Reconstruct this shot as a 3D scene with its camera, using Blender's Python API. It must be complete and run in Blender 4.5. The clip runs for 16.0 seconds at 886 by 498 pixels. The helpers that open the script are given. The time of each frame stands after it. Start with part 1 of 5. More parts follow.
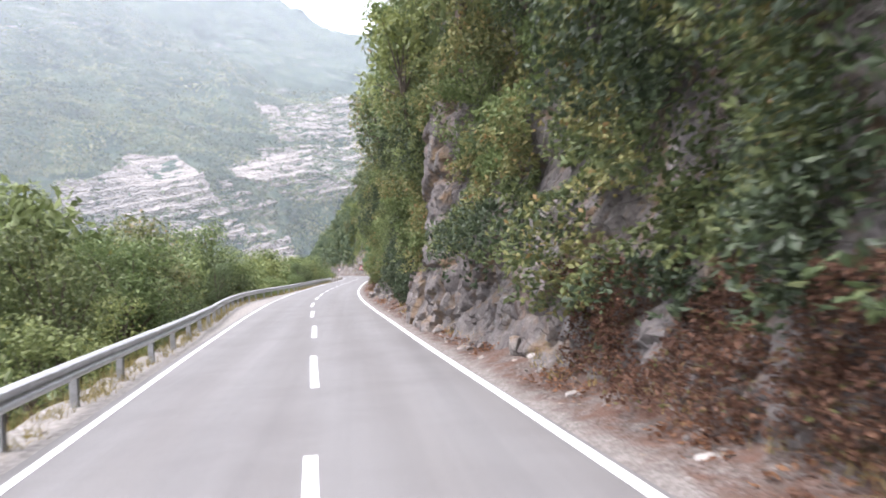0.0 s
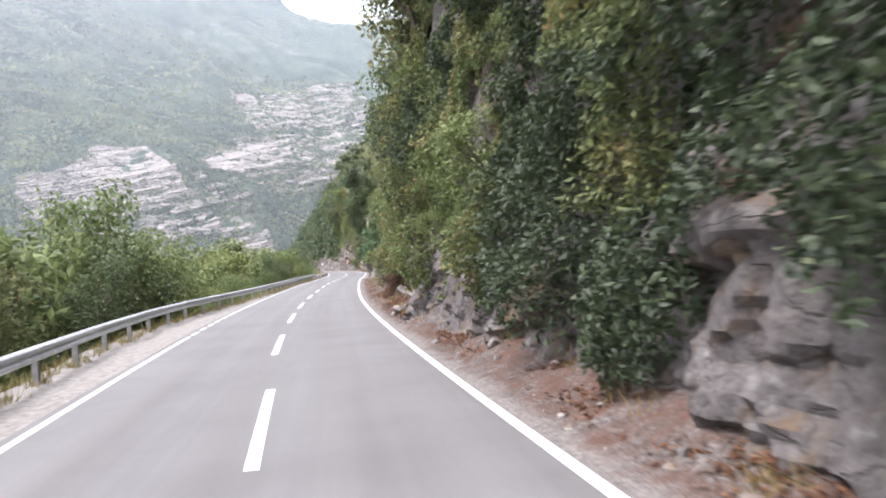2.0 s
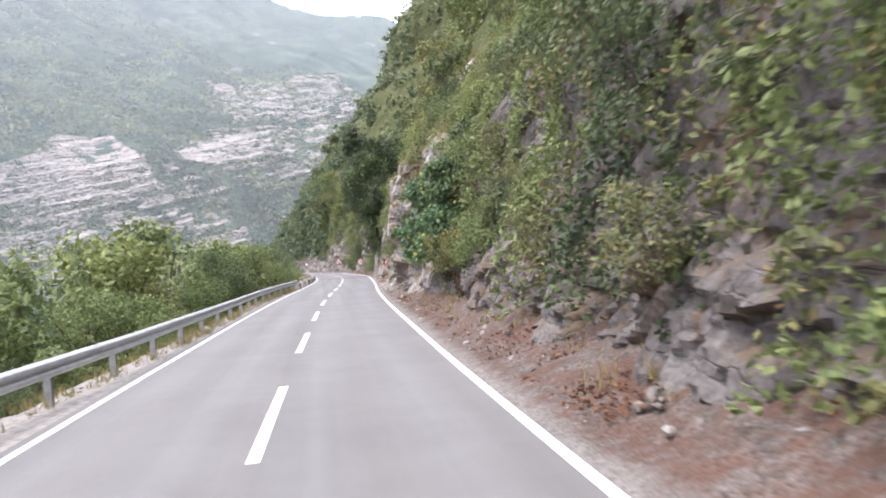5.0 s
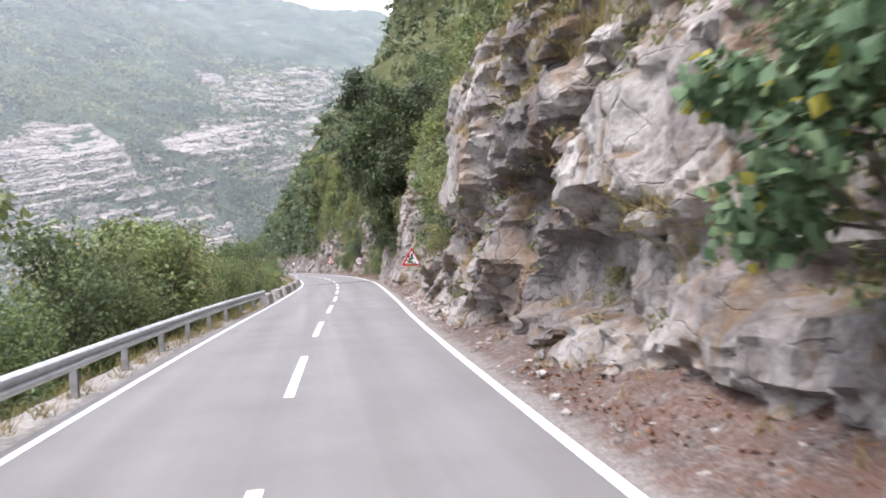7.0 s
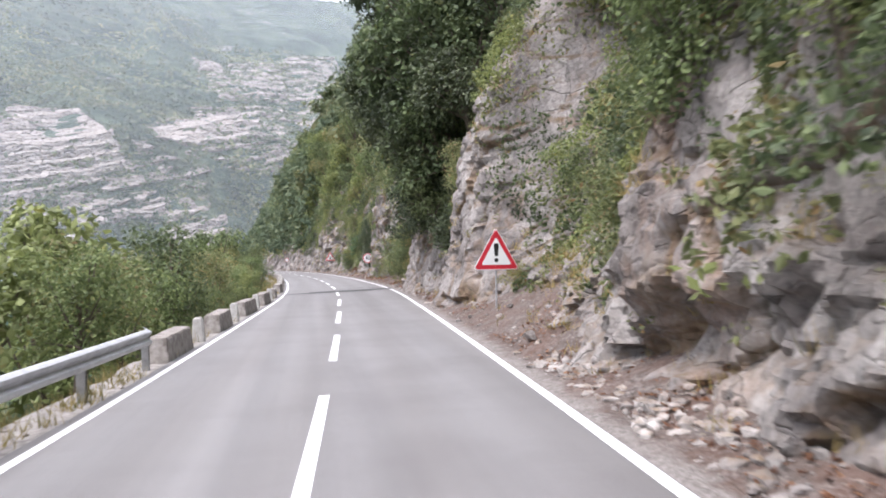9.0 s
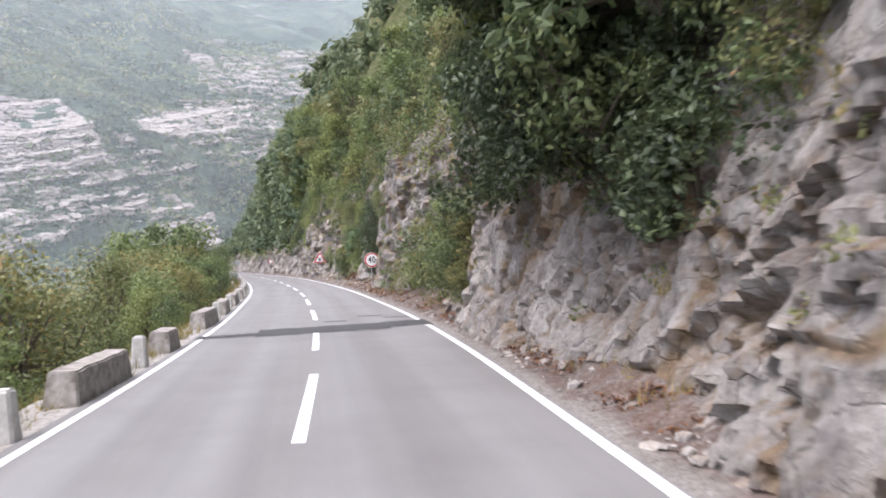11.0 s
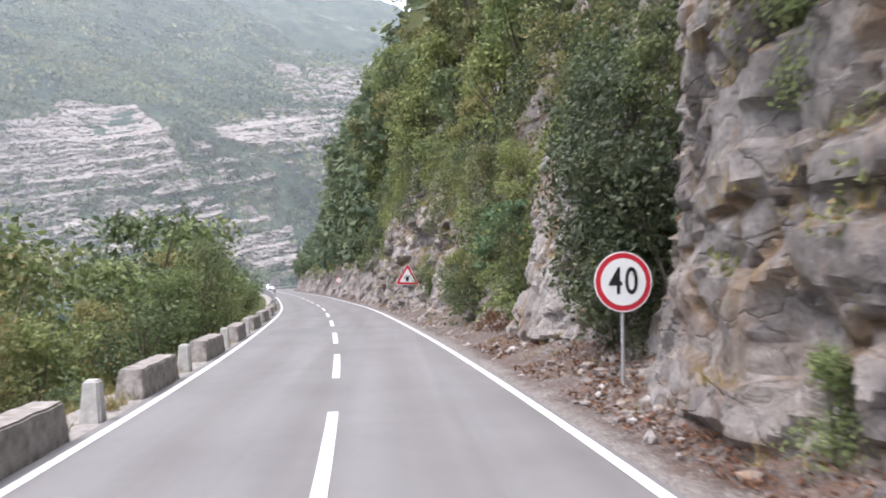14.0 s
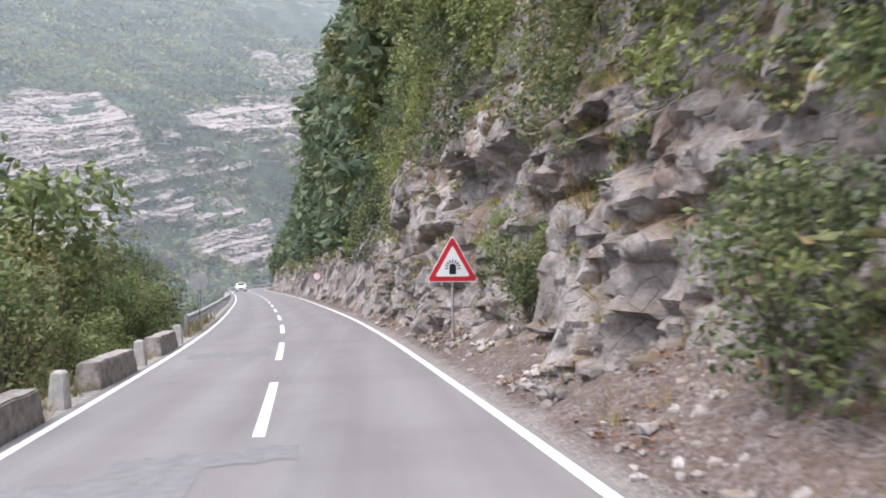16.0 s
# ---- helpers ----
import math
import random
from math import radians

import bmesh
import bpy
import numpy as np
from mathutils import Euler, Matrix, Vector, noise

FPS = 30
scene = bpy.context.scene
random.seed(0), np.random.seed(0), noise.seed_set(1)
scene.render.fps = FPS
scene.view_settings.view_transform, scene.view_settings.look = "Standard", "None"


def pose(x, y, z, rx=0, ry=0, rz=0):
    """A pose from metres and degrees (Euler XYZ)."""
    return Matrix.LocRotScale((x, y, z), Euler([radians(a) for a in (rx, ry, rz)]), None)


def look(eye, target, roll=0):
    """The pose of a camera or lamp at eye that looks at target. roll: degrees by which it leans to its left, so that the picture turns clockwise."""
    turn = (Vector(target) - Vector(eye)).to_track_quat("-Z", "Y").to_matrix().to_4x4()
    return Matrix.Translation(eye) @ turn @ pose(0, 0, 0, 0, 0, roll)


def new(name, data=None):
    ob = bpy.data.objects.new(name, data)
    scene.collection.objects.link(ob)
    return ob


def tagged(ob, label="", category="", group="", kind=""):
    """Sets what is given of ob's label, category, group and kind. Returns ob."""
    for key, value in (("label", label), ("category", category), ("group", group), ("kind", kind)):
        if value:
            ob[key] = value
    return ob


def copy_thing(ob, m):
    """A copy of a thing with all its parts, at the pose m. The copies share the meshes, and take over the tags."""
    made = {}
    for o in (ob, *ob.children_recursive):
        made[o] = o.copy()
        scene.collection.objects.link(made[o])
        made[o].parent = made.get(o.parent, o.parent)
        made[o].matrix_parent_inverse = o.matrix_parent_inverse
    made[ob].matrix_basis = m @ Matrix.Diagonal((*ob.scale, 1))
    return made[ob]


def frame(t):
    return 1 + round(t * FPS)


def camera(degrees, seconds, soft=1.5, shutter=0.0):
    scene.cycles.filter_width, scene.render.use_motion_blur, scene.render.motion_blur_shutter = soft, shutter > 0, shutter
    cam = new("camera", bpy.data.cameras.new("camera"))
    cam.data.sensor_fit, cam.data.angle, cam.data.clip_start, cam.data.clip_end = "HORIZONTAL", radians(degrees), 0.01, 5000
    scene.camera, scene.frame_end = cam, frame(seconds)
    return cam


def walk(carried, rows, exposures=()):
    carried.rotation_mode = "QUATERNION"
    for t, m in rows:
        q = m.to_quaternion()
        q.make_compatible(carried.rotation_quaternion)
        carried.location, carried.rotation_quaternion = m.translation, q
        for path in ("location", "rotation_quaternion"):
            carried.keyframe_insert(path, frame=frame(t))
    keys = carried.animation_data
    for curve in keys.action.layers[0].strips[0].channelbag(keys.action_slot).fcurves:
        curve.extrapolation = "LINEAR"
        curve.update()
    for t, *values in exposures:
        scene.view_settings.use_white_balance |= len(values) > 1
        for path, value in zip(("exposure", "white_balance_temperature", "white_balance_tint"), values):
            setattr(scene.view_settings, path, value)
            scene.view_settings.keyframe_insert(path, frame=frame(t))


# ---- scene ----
cam = camera(55.5, 16.0, soft=1.8, shutter=0.2)
PATH = [
    (0, (3.512, 0.315, 1.869), (3.725, 2.303, 1.905), -3.2),
    (0.5, (3.385, 7.615, 1.836), (3.653, 9.597, 1.857), -3.9),
    (1, (3.141, 13.968, 1.843), (3.414, 15.949, 1.866), -4.2),
    (1.5, (2.91, 20.394, 1.856), (3.176, 22.376, 1.874), -4.2),
    (2, (2.617, 27.242, 1.852), (2.872, 29.226, 1.868), -4.2),
    (2.5, (2.292, 33.966, 1.876), (2.543, 35.95, 1.891), -4.1),
    (3, (1.986, 40.505, 1.888), (2.243, 42.488, 1.9), -4.0),
    (3.5, (1.806, 47.12, 1.91), (2.074, 49.102, 1.922), -4.1),
    (4, (1.657, 53.405, 1.908), (1.938, 55.385, 1.925), -4.4),
    (6.5, (2.014, 87.125, 1.919), (2.33, 89.1, 1.926), -3.7),
    (7, (2.131, 93.463, 1.903), (2.446, 95.438, 1.917), -3.4),
    (7.5, (2.251, 99.661, 1.859), (2.567, 101.636, 1.878), -3.4),
    (8, (2.464, 105.934, 1.868), (2.779, 107.909, 1.881), -3.6),
    (8.5, (2.656, 112.344, 1.851), (2.971, 114.319, 1.865), -3.2),
    (9, (2.858, 118.595, 1.862), (3.173, 120.57, 1.873), -2.5),
    (11.5, (4.454, 149.333, 1.877), (4.779, 151.307, 1.895), -2.2),
    (12, (4.712, 155.768, 1.91), (5.012, 157.745, 1.97), -1.5),
    (12.5, (4.707, 161.951, 1.898), (4.886, 163.941, 1.988), 1.2),
    (13, (4.697, 168.163, 1.86), (4.814, 170.158, 1.94), 0.5),
    (13.5, (4.691, 174.548, 1.886), (4.792, 176.545, 1.957), -1.2),
    (14, (4.593, 180.695, 1.857), (4.719, 182.69, 1.928), -1.2),
    (14.5, (4.44, 187.007, 1.827), (4.587, 189.001, 1.891), -1.2),
    (15, (4.296, 193.358, 1.845), (4.462, 195.35, 1.906), -1.6),
    (15.5, (4.028, 199.509, 1.869), (4.198, 201.501, 1.924), -2.1),
    (16, (3.627, 205.568, 1.831), (3.789, 207.561, 1.886), -2.5),
]
EXPOSURES = [(0.0, 2.15), (0.5, 2.2), (1.0, 2.15), (2.0, 2.05), (3.0, 2.1), (3.5, 2.13), (4.0, 2.03), (6.5, 1.97), (9.0, 1.92), (11.5, 1.94), (12.0, 2.08), (13.0, 1.9), (14.0, 1.83), (15.0, 1.85), (16.0, 1.81)]
walk(cam, [(t, look(eye, target, roll)) for t, eye, target, roll in PATH], [(t, stops, 6280, 16.8) for t, stops in EXPOSURES])

# ---- light: a bright overcast sky with a soft, hidden sun ----
world = bpy.data.worlds.new("world")
scene.world = world
world.use_nodes = True
wn = world.node_tree.nodes
sky = wn.new("ShaderNodeTexSky")
sky.sky_type = "NISHITA"
sky.sun_disc = False
sky.sun_elevation = radians(63)
sky.sun_rotation = radians(250)
sky.altitude = 300
sky.air_density, sky.dust_density, sky.ozone_density = 1.0, 4.0, 1.0
wn["Background"].inputs["Strength"].default_value = 0.13
cloud = wn.new("ShaderNodeMix")  # a closed, even cloud deck before the blue
cloud.data_type = "RGBA"
cloud.inputs[0].default_value = 0.65
cloud.inputs[7].default_value = (6.6, 6.65, 6.8, 1)
world.node_tree.links.new(sky.outputs["Color"], cloud.inputs[6])
world.node_tree.links.new(cloud.outputs[2], wn["Background"].inputs["Color"])
sun = new("sun", bpy.data.lights.new("sun", "SUN"))
sun.data.energy, sun.data.angle, sun.data.color = 1.3, radians(30), (1.0, 0.97, 0.94)
sun.matrix_world = look((0, 0, 0), (math.sin(radians(70)) * 0.45, math.cos(radians(70)) * 0.45, -0.89))


# ---- materials ----
def material(name, rough=0.9, spec=0.3):
    m = bpy.data.materials.new(name)
    m.use_nodes = True
    b = m.node_tree.nodes["Principled BSDF"]
    b.inputs["Roughness"].default_value = rough
    b.inputs["Specular IOR Level"].default_value = spec
    return m, m.node_tree.nodes, m.node_tree.links, b


def coords(n, l, scale=(1, 1, 1), turn=(0, 0, 0), source="Object"):
    c = n.new("ShaderNodeTexCoord")
    mp = n.new("ShaderNodeMapping")
    mp.inputs["Scale"].default_value = scale
    mp.inputs["Rotation"].default_value = [radians(a) for a in turn]
    l.new(c.outputs[source], mp.inputs["Vector"])
    return mp.outputs["Vector"]


def noise_node(n, l, vec, scale, detail=5, rough=0.6, warp=0.0):
    t = n.new("ShaderNodeTexNoise")
    t.inputs["Scale"].default_value = scale
    t.inputs["Detail"].default_value = detail
    t.inputs["Roughness"].default_value = rough
    t.inputs["Distortion"].default_value = warp
    l.new(vec, t.inputs["Vector"])
    return t.outputs["Fac"]


def noise_colour(n, l, vec, scale):
    t = n.new("ShaderNodeTexNoise")
    t.inputs["Scale"].default_value = scale
    t.inputs["Detail"].default_value = 4
    l.new(vec, t.inputs["Vector"])
    return t.outputs["Color"]


def ramp(n, l, fac, stops):
    r = n.new("ShaderNodeValToRGB")
    e = r.color_ramp.elements
    while len(e) < len(stops):
        e.new(0.5)
    for k, (p, c) in zip(e, stops):
        k.position, k.color = p, (*c, 1) if len(c) == 3 else c
    l.new(fac, r.inputs["Fac"])
    return r.outputs["Color"]


def mix(n, l, fac, a, b, mode="MIX"):
    m = n.new("ShaderNodeMix")
    m.data_type, m.blend_type = "RGBA", mode
    for i, v in ((0, fac), (6, a), (7, b)):
        if hasattr(v, "is_linked"):
            l.new(v, m.inputs[i])
        else:
            m.inputs[i].default_value = v if i == 0 else (*v, 1)
    return m.outputs[2]


def bump(n, l, height, b, strength=0.5, dist=0.05):
    k = n.new("ShaderNodeBump")
    k.inputs["Strength"].default_value, k.inputs["Distance"].default_value = strength, dist
    l.new(height, k.inputs["Height"])
    l.new(k.outputs["Normal"], b.inputs["Normal"])


def grey(v):
    return (v, v, v)


def make_asphalt():
    m, n, l, b = material("asphalt", 0.75, 0.35)
    v = coords(n, l)
    stretched = coords(n, l, (1.5, 0.012, 1))
    big = ramp(n, l, noise_node(n, l, stretched, 0.9, 4), [(0.3, (0.156, 0.153, 0.151)), (0.7, (0.2, 0.196, 0.193))])
    fine = ramp(n, l, noise_node(n, l, v, 90, 3), [(0.3, grey(0.72)), (0.75, grey(1.0))])
    blot = ramp(n, l, noise_node(n, l, v, 0.35, 6, 0.65), [(0.36, (0.88, 0.87, 0.87)), (0.56, grey(1.0))])
    lane = n.new("ShaderNodeAttribute")  # metres from the centre line: tyres polish two tracks in each lane
    lane.attribute_name = "across"
    wob = n.new("ShaderNodeMath")
    wob.operation = "MULTIPLY_ADD"
    wob.inputs[1].default_value = 0.5
    l.new(noise_node(n, l, coords(n, l, (0.2, 0.2, 1)), 1.0, 3), wob.inputs[0])
    l.new(lane.outputs["Fac"], wob.inputs[2])
    wheel = n.new("ShaderNodeMath")
    wheel.operation = "PINGPONG"
    wheel.inputs[1].default_value = 0.72
    l.new(wob.outputs[0], wheel.inputs[0])
    track = ramp(n, l, wheel.outputs[0], [(0.1, (0.93, 0.92, 0.91)), (0.6, grey(1.03))])
    c = mix(n, l, 1.0, mix(n, l, 1.0, big, fine, "MULTIPLY"), blot, "MULTIPLY")
    l.new(mix(n, l, 1.0, c, track, "MULTIPLY"), b.inputs["Base Color"])
    bump(n, l, noise_node(n, l, v, 130, 2), b, 0.35, 0.008)
    return m


def make_patch(name, a, c):
    m, n, l, b = material(name, 0.8)
    v = coords(n, l)
    l.new(ramp(n, l, noise_node(n, l, v, 5, 6), [(0.3, grey(a)), (0.7, grey(c))]), b.inputs["Base Color"])
    bump(n, l, noise_node(n, l, v, 110, 2), b, 0.4, 0.008)
    return m


def make_paint():
    m, n, l, b = material("road_paint", 0.6, 0.4)
    v = coords(n, l)
    wear = ramp(n, l, noise_node(n, l, v, 9, 6, 0.7), [(0.34, grey(0.28)), (0.5, grey(0.58))])
    l.new(wear, b.inputs["Base Color"])
    return m


def make_rock(name, tone=1.0, always_fresh=0.0, relief=0.06):
    m, n, l, b = material(name, 0.92, 0.25)
    v = coords(n, l)
    t = tone
    patchy = noise_node(n, l, v, 0.55, 8, 0.62, 0.3)
    worn = ramp(n, l, patchy, [(0.3, (0.15 * t, 0.135 * t, 0.127 * t)), (0.46, (0.235 * t, 0.214 * t, 0.202 * t)), (0.6, (0.315 * t, 0.292 * t, 0.277 * t)), (0.78, (0.445 * t, 0.422 * t, 0.4 * t))])
    clean = ramp(n, l, patchy, [(0.28, (0.3 * t, 0.27 * t, 0.25 * t)), (0.42, (0.43 * t, 0.4 * t, 0.37 * t)), (0.58, (0.53 * t, 0.5 * t, 0.465 * t)), (0.78, (0.62 * t, 0.6 * t, 0.565 * t))])
    att = n.new("ShaderNodeAttribute")  # how freshly the face has broken
    att.attribute_name = "fresh"
    edge = n.new("ShaderNodeMath")
    edge.operation = "MULTIPLY_ADD"
    edge.inputs[1].default_value = 0.9
    l.new(noise_node(n, l, v, 0.35, 5, 0.6), edge.inputs[0])
    if always_fresh:
        edge.inputs[2].default_value = always_fresh
    else:
        l.new(att.outputs["Fac"], edge.inputs[2])
    c = mix(n, l, ramp(n, l, edge.outputs[0], [(0.5, grey(0.0)), (1.05, grey(1.0))]), worn, clean)
    warped = mix(n, l, 0.3, v, noise_colour(n, l, v, 1.8))
    for size, low in ((0.9, 0.8), (2.6, 0.84)):  # each broken piece has its own tone
        cell = n.new("ShaderNodeTexVoronoi")
        cell.distance = "CHEBYCHEV"
        cell.inputs["Scale"].default_value = size
        l.new(warped, cell.inputs["Vector"])
        c = mix(n, l, 1.0, c, ramp(n, l, cell.outputs["Color"], [(0.15, (low, low * 0.98, low * 0.97)), (0.5, grey(1.0)), (0.85, grey(1.14))]), "MULTIPLY")
    rust = ramp(n, l, noise_node(n, l, coords(n, l, (1, 1, 0.5)), 0.5, 8, 0.7), [(0.55, grey(0.0)), (0.68, grey(0.65))])
    c = mix(n, l, rust, c, (0.25, 0.155, 0.1))
    streak = ramp(n, l, noise_node(n, l, coords(n, l, (1.1, 1.1, 0.16)), 1.2, 7, 0.65), [(0.54, grey(0.0)), (0.68, grey(0.55))])
    c = mix(n, l, streak, c, (0.1, 0.092, 0.096))
    if not always_fresh:  # faces with a value below zero turn darker, in tall streaks
        below_zero = n.new("ShaderNodeMath")
        below_zero.operation = "MULTIPLY_ADD"
        below_zero.inputs[1].default_value, below_zero.inputs[2].default_value = -5.0, 0.0
        l.new(att.outputs["Fac"], below_zero.inputs[0])
        darkened = n.new("ShaderNodeMath")
        darkened.operation = "MULTIPLY"
        l.new(ramp(n, l, below_zero.outputs[0], [(0.0, grey(0.0)), (1.0, grey(1.0))]), darkened.inputs[0])
        l.new(ramp(n, l, noise_node(n, l, coords(n, l, (0.9, 0.9, 0.3)), 0.8, 7, 0.65), [(0.3, grey(0.35)), (0.6, grey(0.85))]), darkened.inputs[1])
        c = mix(n, l, darkened.outputs[0], c, (0.078, 0.068, 0.068))
    lichen = ramp(n, l, noise_node(n, l, v, 2.4, 8, 0.7), [(0.58, grey(0.0)), (0.66, grey(0.5))])
    c = mix(n, l, lichen, c, (0.47 * t, 0.465 * t, 0.44 * t))
    grit = ramp(n, l, noise_node(n, l, v, 9, 9, 0.7), [(0.36, grey(0.68)), (0.5, grey(1.0)), (0.64, grey(1.12))])
    c = mix(n, l, 1.0, c, grit, "MULTIPLY")
    cracks = None
    for size, width in ((0.6, 0.016), (1.7, 0.02)):
        vor = n.new("ShaderNodeTexVoronoi")
        vor.feature = "DISTANCE_TO_EDGE"
        vor.inputs["Scale"].default_value = size
        l.new(warped, vor.inputs["Vector"])
        k = ramp(n, l, vor.outputs["Distance"], [(0.0, grey(0.5)), (width, grey(1.0))])
        cracks = k if cracks is None else mix(n, l, 1.0, cracks, k, "MULTIPLY")
    soft = mix(n, l, ramp(n, l, noise_node(n, l, v, 0.8, 4), [(0.48, grey(0.0)), (0.62, grey(0.7))]), (1.0, 1.0, 1.0), cracks)
    c = mix(n, l, 1.0, c, soft, "MULTIPLY")
    joint = n.new("ShaderNodeAttribute")  # earth and dead grass lodged in the joints
    joint.attribute_name = "joint"
    lodged = n.new("ShaderNodeMath")
    lodged.operation = "MULTIPLY"
    l.new(ramp(n, l, joint.outputs["Fac"], [(0.25, grey(0.0)), (0.8, grey(0.9))]), lodged.inputs[0])
    l.new(ramp(n, l, noise_node(n, l, v, 1.1, 6, 0.65), [(0.4, grey(0.0)), (0.55, grey(1.0))]), lodged.inputs[1])
    geo = n.new("ShaderNodeNewGeometry")
    sep = n.new("ShaderNodeSeparateXYZ")
    l.new(geo.outputs["Normal"], sep.inputs[0])
    ledge = n.new("ShaderNodeMath")
    ledge.operation = "MULTIPLY"
    l.new(ramp(n, l, sep.outputs["Z"], [(0.5, grey(0.0)), (0.85, grey(0.85))]), ledge.inputs[0])
    l.new(ramp(n, l, noise_node(n, l, v, 1.6, 6, 0.7), [(0.46, grey(0.0)), (0.6, grey(1.0))]), ledge.inputs[1])
    earth = n.new("ShaderNodeMath")
    earth.operation = "MAXIMUM"
    l.new(ledge.outputs[0], earth.inputs[0])
    l.new(lodged.outputs[0], earth.inputs[1])
    soil = ramp(n, l, noise_node(n, l, v, 5, 6, 0.7), [(0.3, (0.075, 0.07, 0.034)), (0.5, (0.15, 0.098, 0.062)), (0.65, (0.2, 0.15, 0.085)), (0.8, (0.08, 0.092, 0.038))])
    l.new(mix(n, l, earth.outputs[0], c, soil), b.inputs["Base Color"])
    h = n.new("ShaderNodeMath")
    h.operation = "MULTIPLY_ADD"
    h.inputs[1].default_value = 3.0
    l.new(noise_node(n, l, v, 2.6, 10, 0.66, 0.2), h.inputs[0])
    l.new(cracks, h.inputs[2])
    bump(n, l, h.outputs[0], b, 1.0, relief)
    return m


def make_verge():
    m, n, l, b = material("gravel_verge", 0.95, 0.15)
    v = coords(n, l)
    vor = n.new("ShaderNodeTexVoronoi")
    vor.inputs["Scale"].default_value = 24
    l.new(v, vor.inputs["Vector"])
    stones = ramp(n, l, vor.outputs["Color"], [(0.2, (0.05, 0.044, 0.042)), (0.8, (0.22, 0.2, 0.186))])
    dirt = ramp(n, l, noise_node(n, l, v, 9, 9, 0.75), [(0.3, (0.038, 0.029, 0.024)), (0.7, (0.115, 0.09, 0.076))])
    c = mix(n, l, ramp(n, l, noise_node(n, l, v, 2.6, 9, 0.78), [(0.36, grey(0)), (0.64, grey(1))]), stones, dirt)
    litter = ramp(n, l, noise_node(n, l, v, 1.4, 10, 0.8), [(0.42, grey(0)), (0.58, grey(0.8))])
    leafy = n.new("ShaderNodeAttribute")  # how much litter the trees above drop
    leafy.attribute_name = "leafy"
    cover = n.new("ShaderNodeMath")
    cover.operation = "MULTIPLY"
    l.new(litter, cover.inputs[0])
    l.new(leafy.outputs["Fac"], cover.inputs[1])
    c = mix(n, l, cover.outputs[0], c, (0.1, 0.052, 0.036))
    away = n.new("ShaderNodeAttribute")  # metres from the road's edge line: clean gravel first, leaves and earth farther out
    away.attribute_name = "away"
    rag = n.new("ShaderNodeMath")
    rag.operation = "MULTIPLY_ADD"
    rag.inputs[1].default_value = 0.9
    l.new(noise_node(n, l, v, 1.7, 6, 0.7), rag.inputs[0])
    l.new(away.outputs["Fac"], rag.inputs[2])
    gravel = ramp(n, l, noise_node(n, l, v, 14, 8, 0.75), [(0.34, (0.09, 0.082, 0.076)), (0.5, (0.18, 0.167, 0.156)), (0.66, (0.28, 0.262, 0.247))])
    c = mix(n, l, ramp(n, l, rag.outputs[0], [(0.72, grey(0.85)), (1.0, grey(0.0))]), c, gravel)
    l.new(c, b.inputs["Base Color"])
    bump(n, l, vor.outputs["Distance"], b, 0.6, 0.04)
    return m


def make_soil(name):
    m, n, l, b = material(name, 0.95, 0.1)
    v = coords(n, l)
    stops = [(0.3, (0.045, 0.055, 0.025)), (0.5, (0.07, 0.08, 0.035)), (0.66, (0.11, 0.095, 0.055)), (0.8, (0.2, 0.18, 0.15))]
    l.new(ramp(n, l, noise_node(n, l, v, 0.8, 9, 0.72), stops), b.inputs["Base Color"])
    bump(n, l, noise_node(n, l, v, 3, 8, 0.7), b, 0.8, 0.2)
    return m


def make_mountain():
    m, n, l, b = material("mountain_scrub_and_limestone", 0.95, 0.1)
    v = coords(n, l)
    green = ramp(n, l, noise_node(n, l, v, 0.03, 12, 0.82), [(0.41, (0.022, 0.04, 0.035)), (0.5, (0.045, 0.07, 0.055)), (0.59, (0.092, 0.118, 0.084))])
    beds = coords(n, l, (0.05, 0.05, 0.3), (0, -9, 0))
    rock = ramp(n, l, noise_node(n, l, beds, 1.6, 8, 0.7), [(0.36, (0.075, 0.085, 0.075)), (0.46, (0.19, 0.182, 0.172)), (0.64, (0.33, 0.315, 0.303))])
    att = n.new("ShaderNodeAttribute")
    att.attribute_name = "bare"
    edge = n.new("ShaderNodeMath")
    edge.operation = "ADD"
    l.new(att.outputs["Fac"], edge.inputs[0])
    sh = n.new("ShaderNodeMath")
    sh.operation = "MULTIPLY_ADD"
    sh.inputs[1].default_value, sh.inputs[2].default_value = 2.4, -1.2
    l.new(noise_node(n, l, coords(n, l, (0.06, 0.06, 0.2), (0, -9, 0)), 1.3, 9, 0.8), sh.inputs[0])
    l.new(sh.outputs[0], edge.inputs[1])
    f = ramp(n, l, edge.outputs[0], [(0.42, grey(0)), (0.6, grey(1))])
    l.new(mix(n, l, f, green, rock), b.inputs["Base Color"])
    bump(n, l, noise_node(n, l, v, 0.2, 8, 0.75), b, 0.6, 3.0)
    return m


def make_crag():
    m, n, l, b = material("mountain_limestone", 0.95, 0.1)
    v = coords(n, l)
    beds = coords(n, l, (0.12, 0.12, 0.9), (0, -9, 0))
    c = ramp(n, l, noise_node(n, l, beds, 1.0, 8, 0.75), [(0.34, (0.105, 0.092, 0.08)), (0.45, (0.24, 0.218, 0.202)), (0.61, (0.355, 0.328, 0.308))])
    stain = ramp(n, l, noise_node(n, l, v, 0.35, 8, 0.75), [(0.5, grey(0)), (0.66, grey(0.7))])
    c = mix(n, l, stain, c, (0.15, 0.125, 0.1))
    l.new(c, b.inputs["Base Color"])
    bump(n, l, noise_node(n, l, v, 1.2, 8, 0.75), b, 0.8, 0.4)
    return m


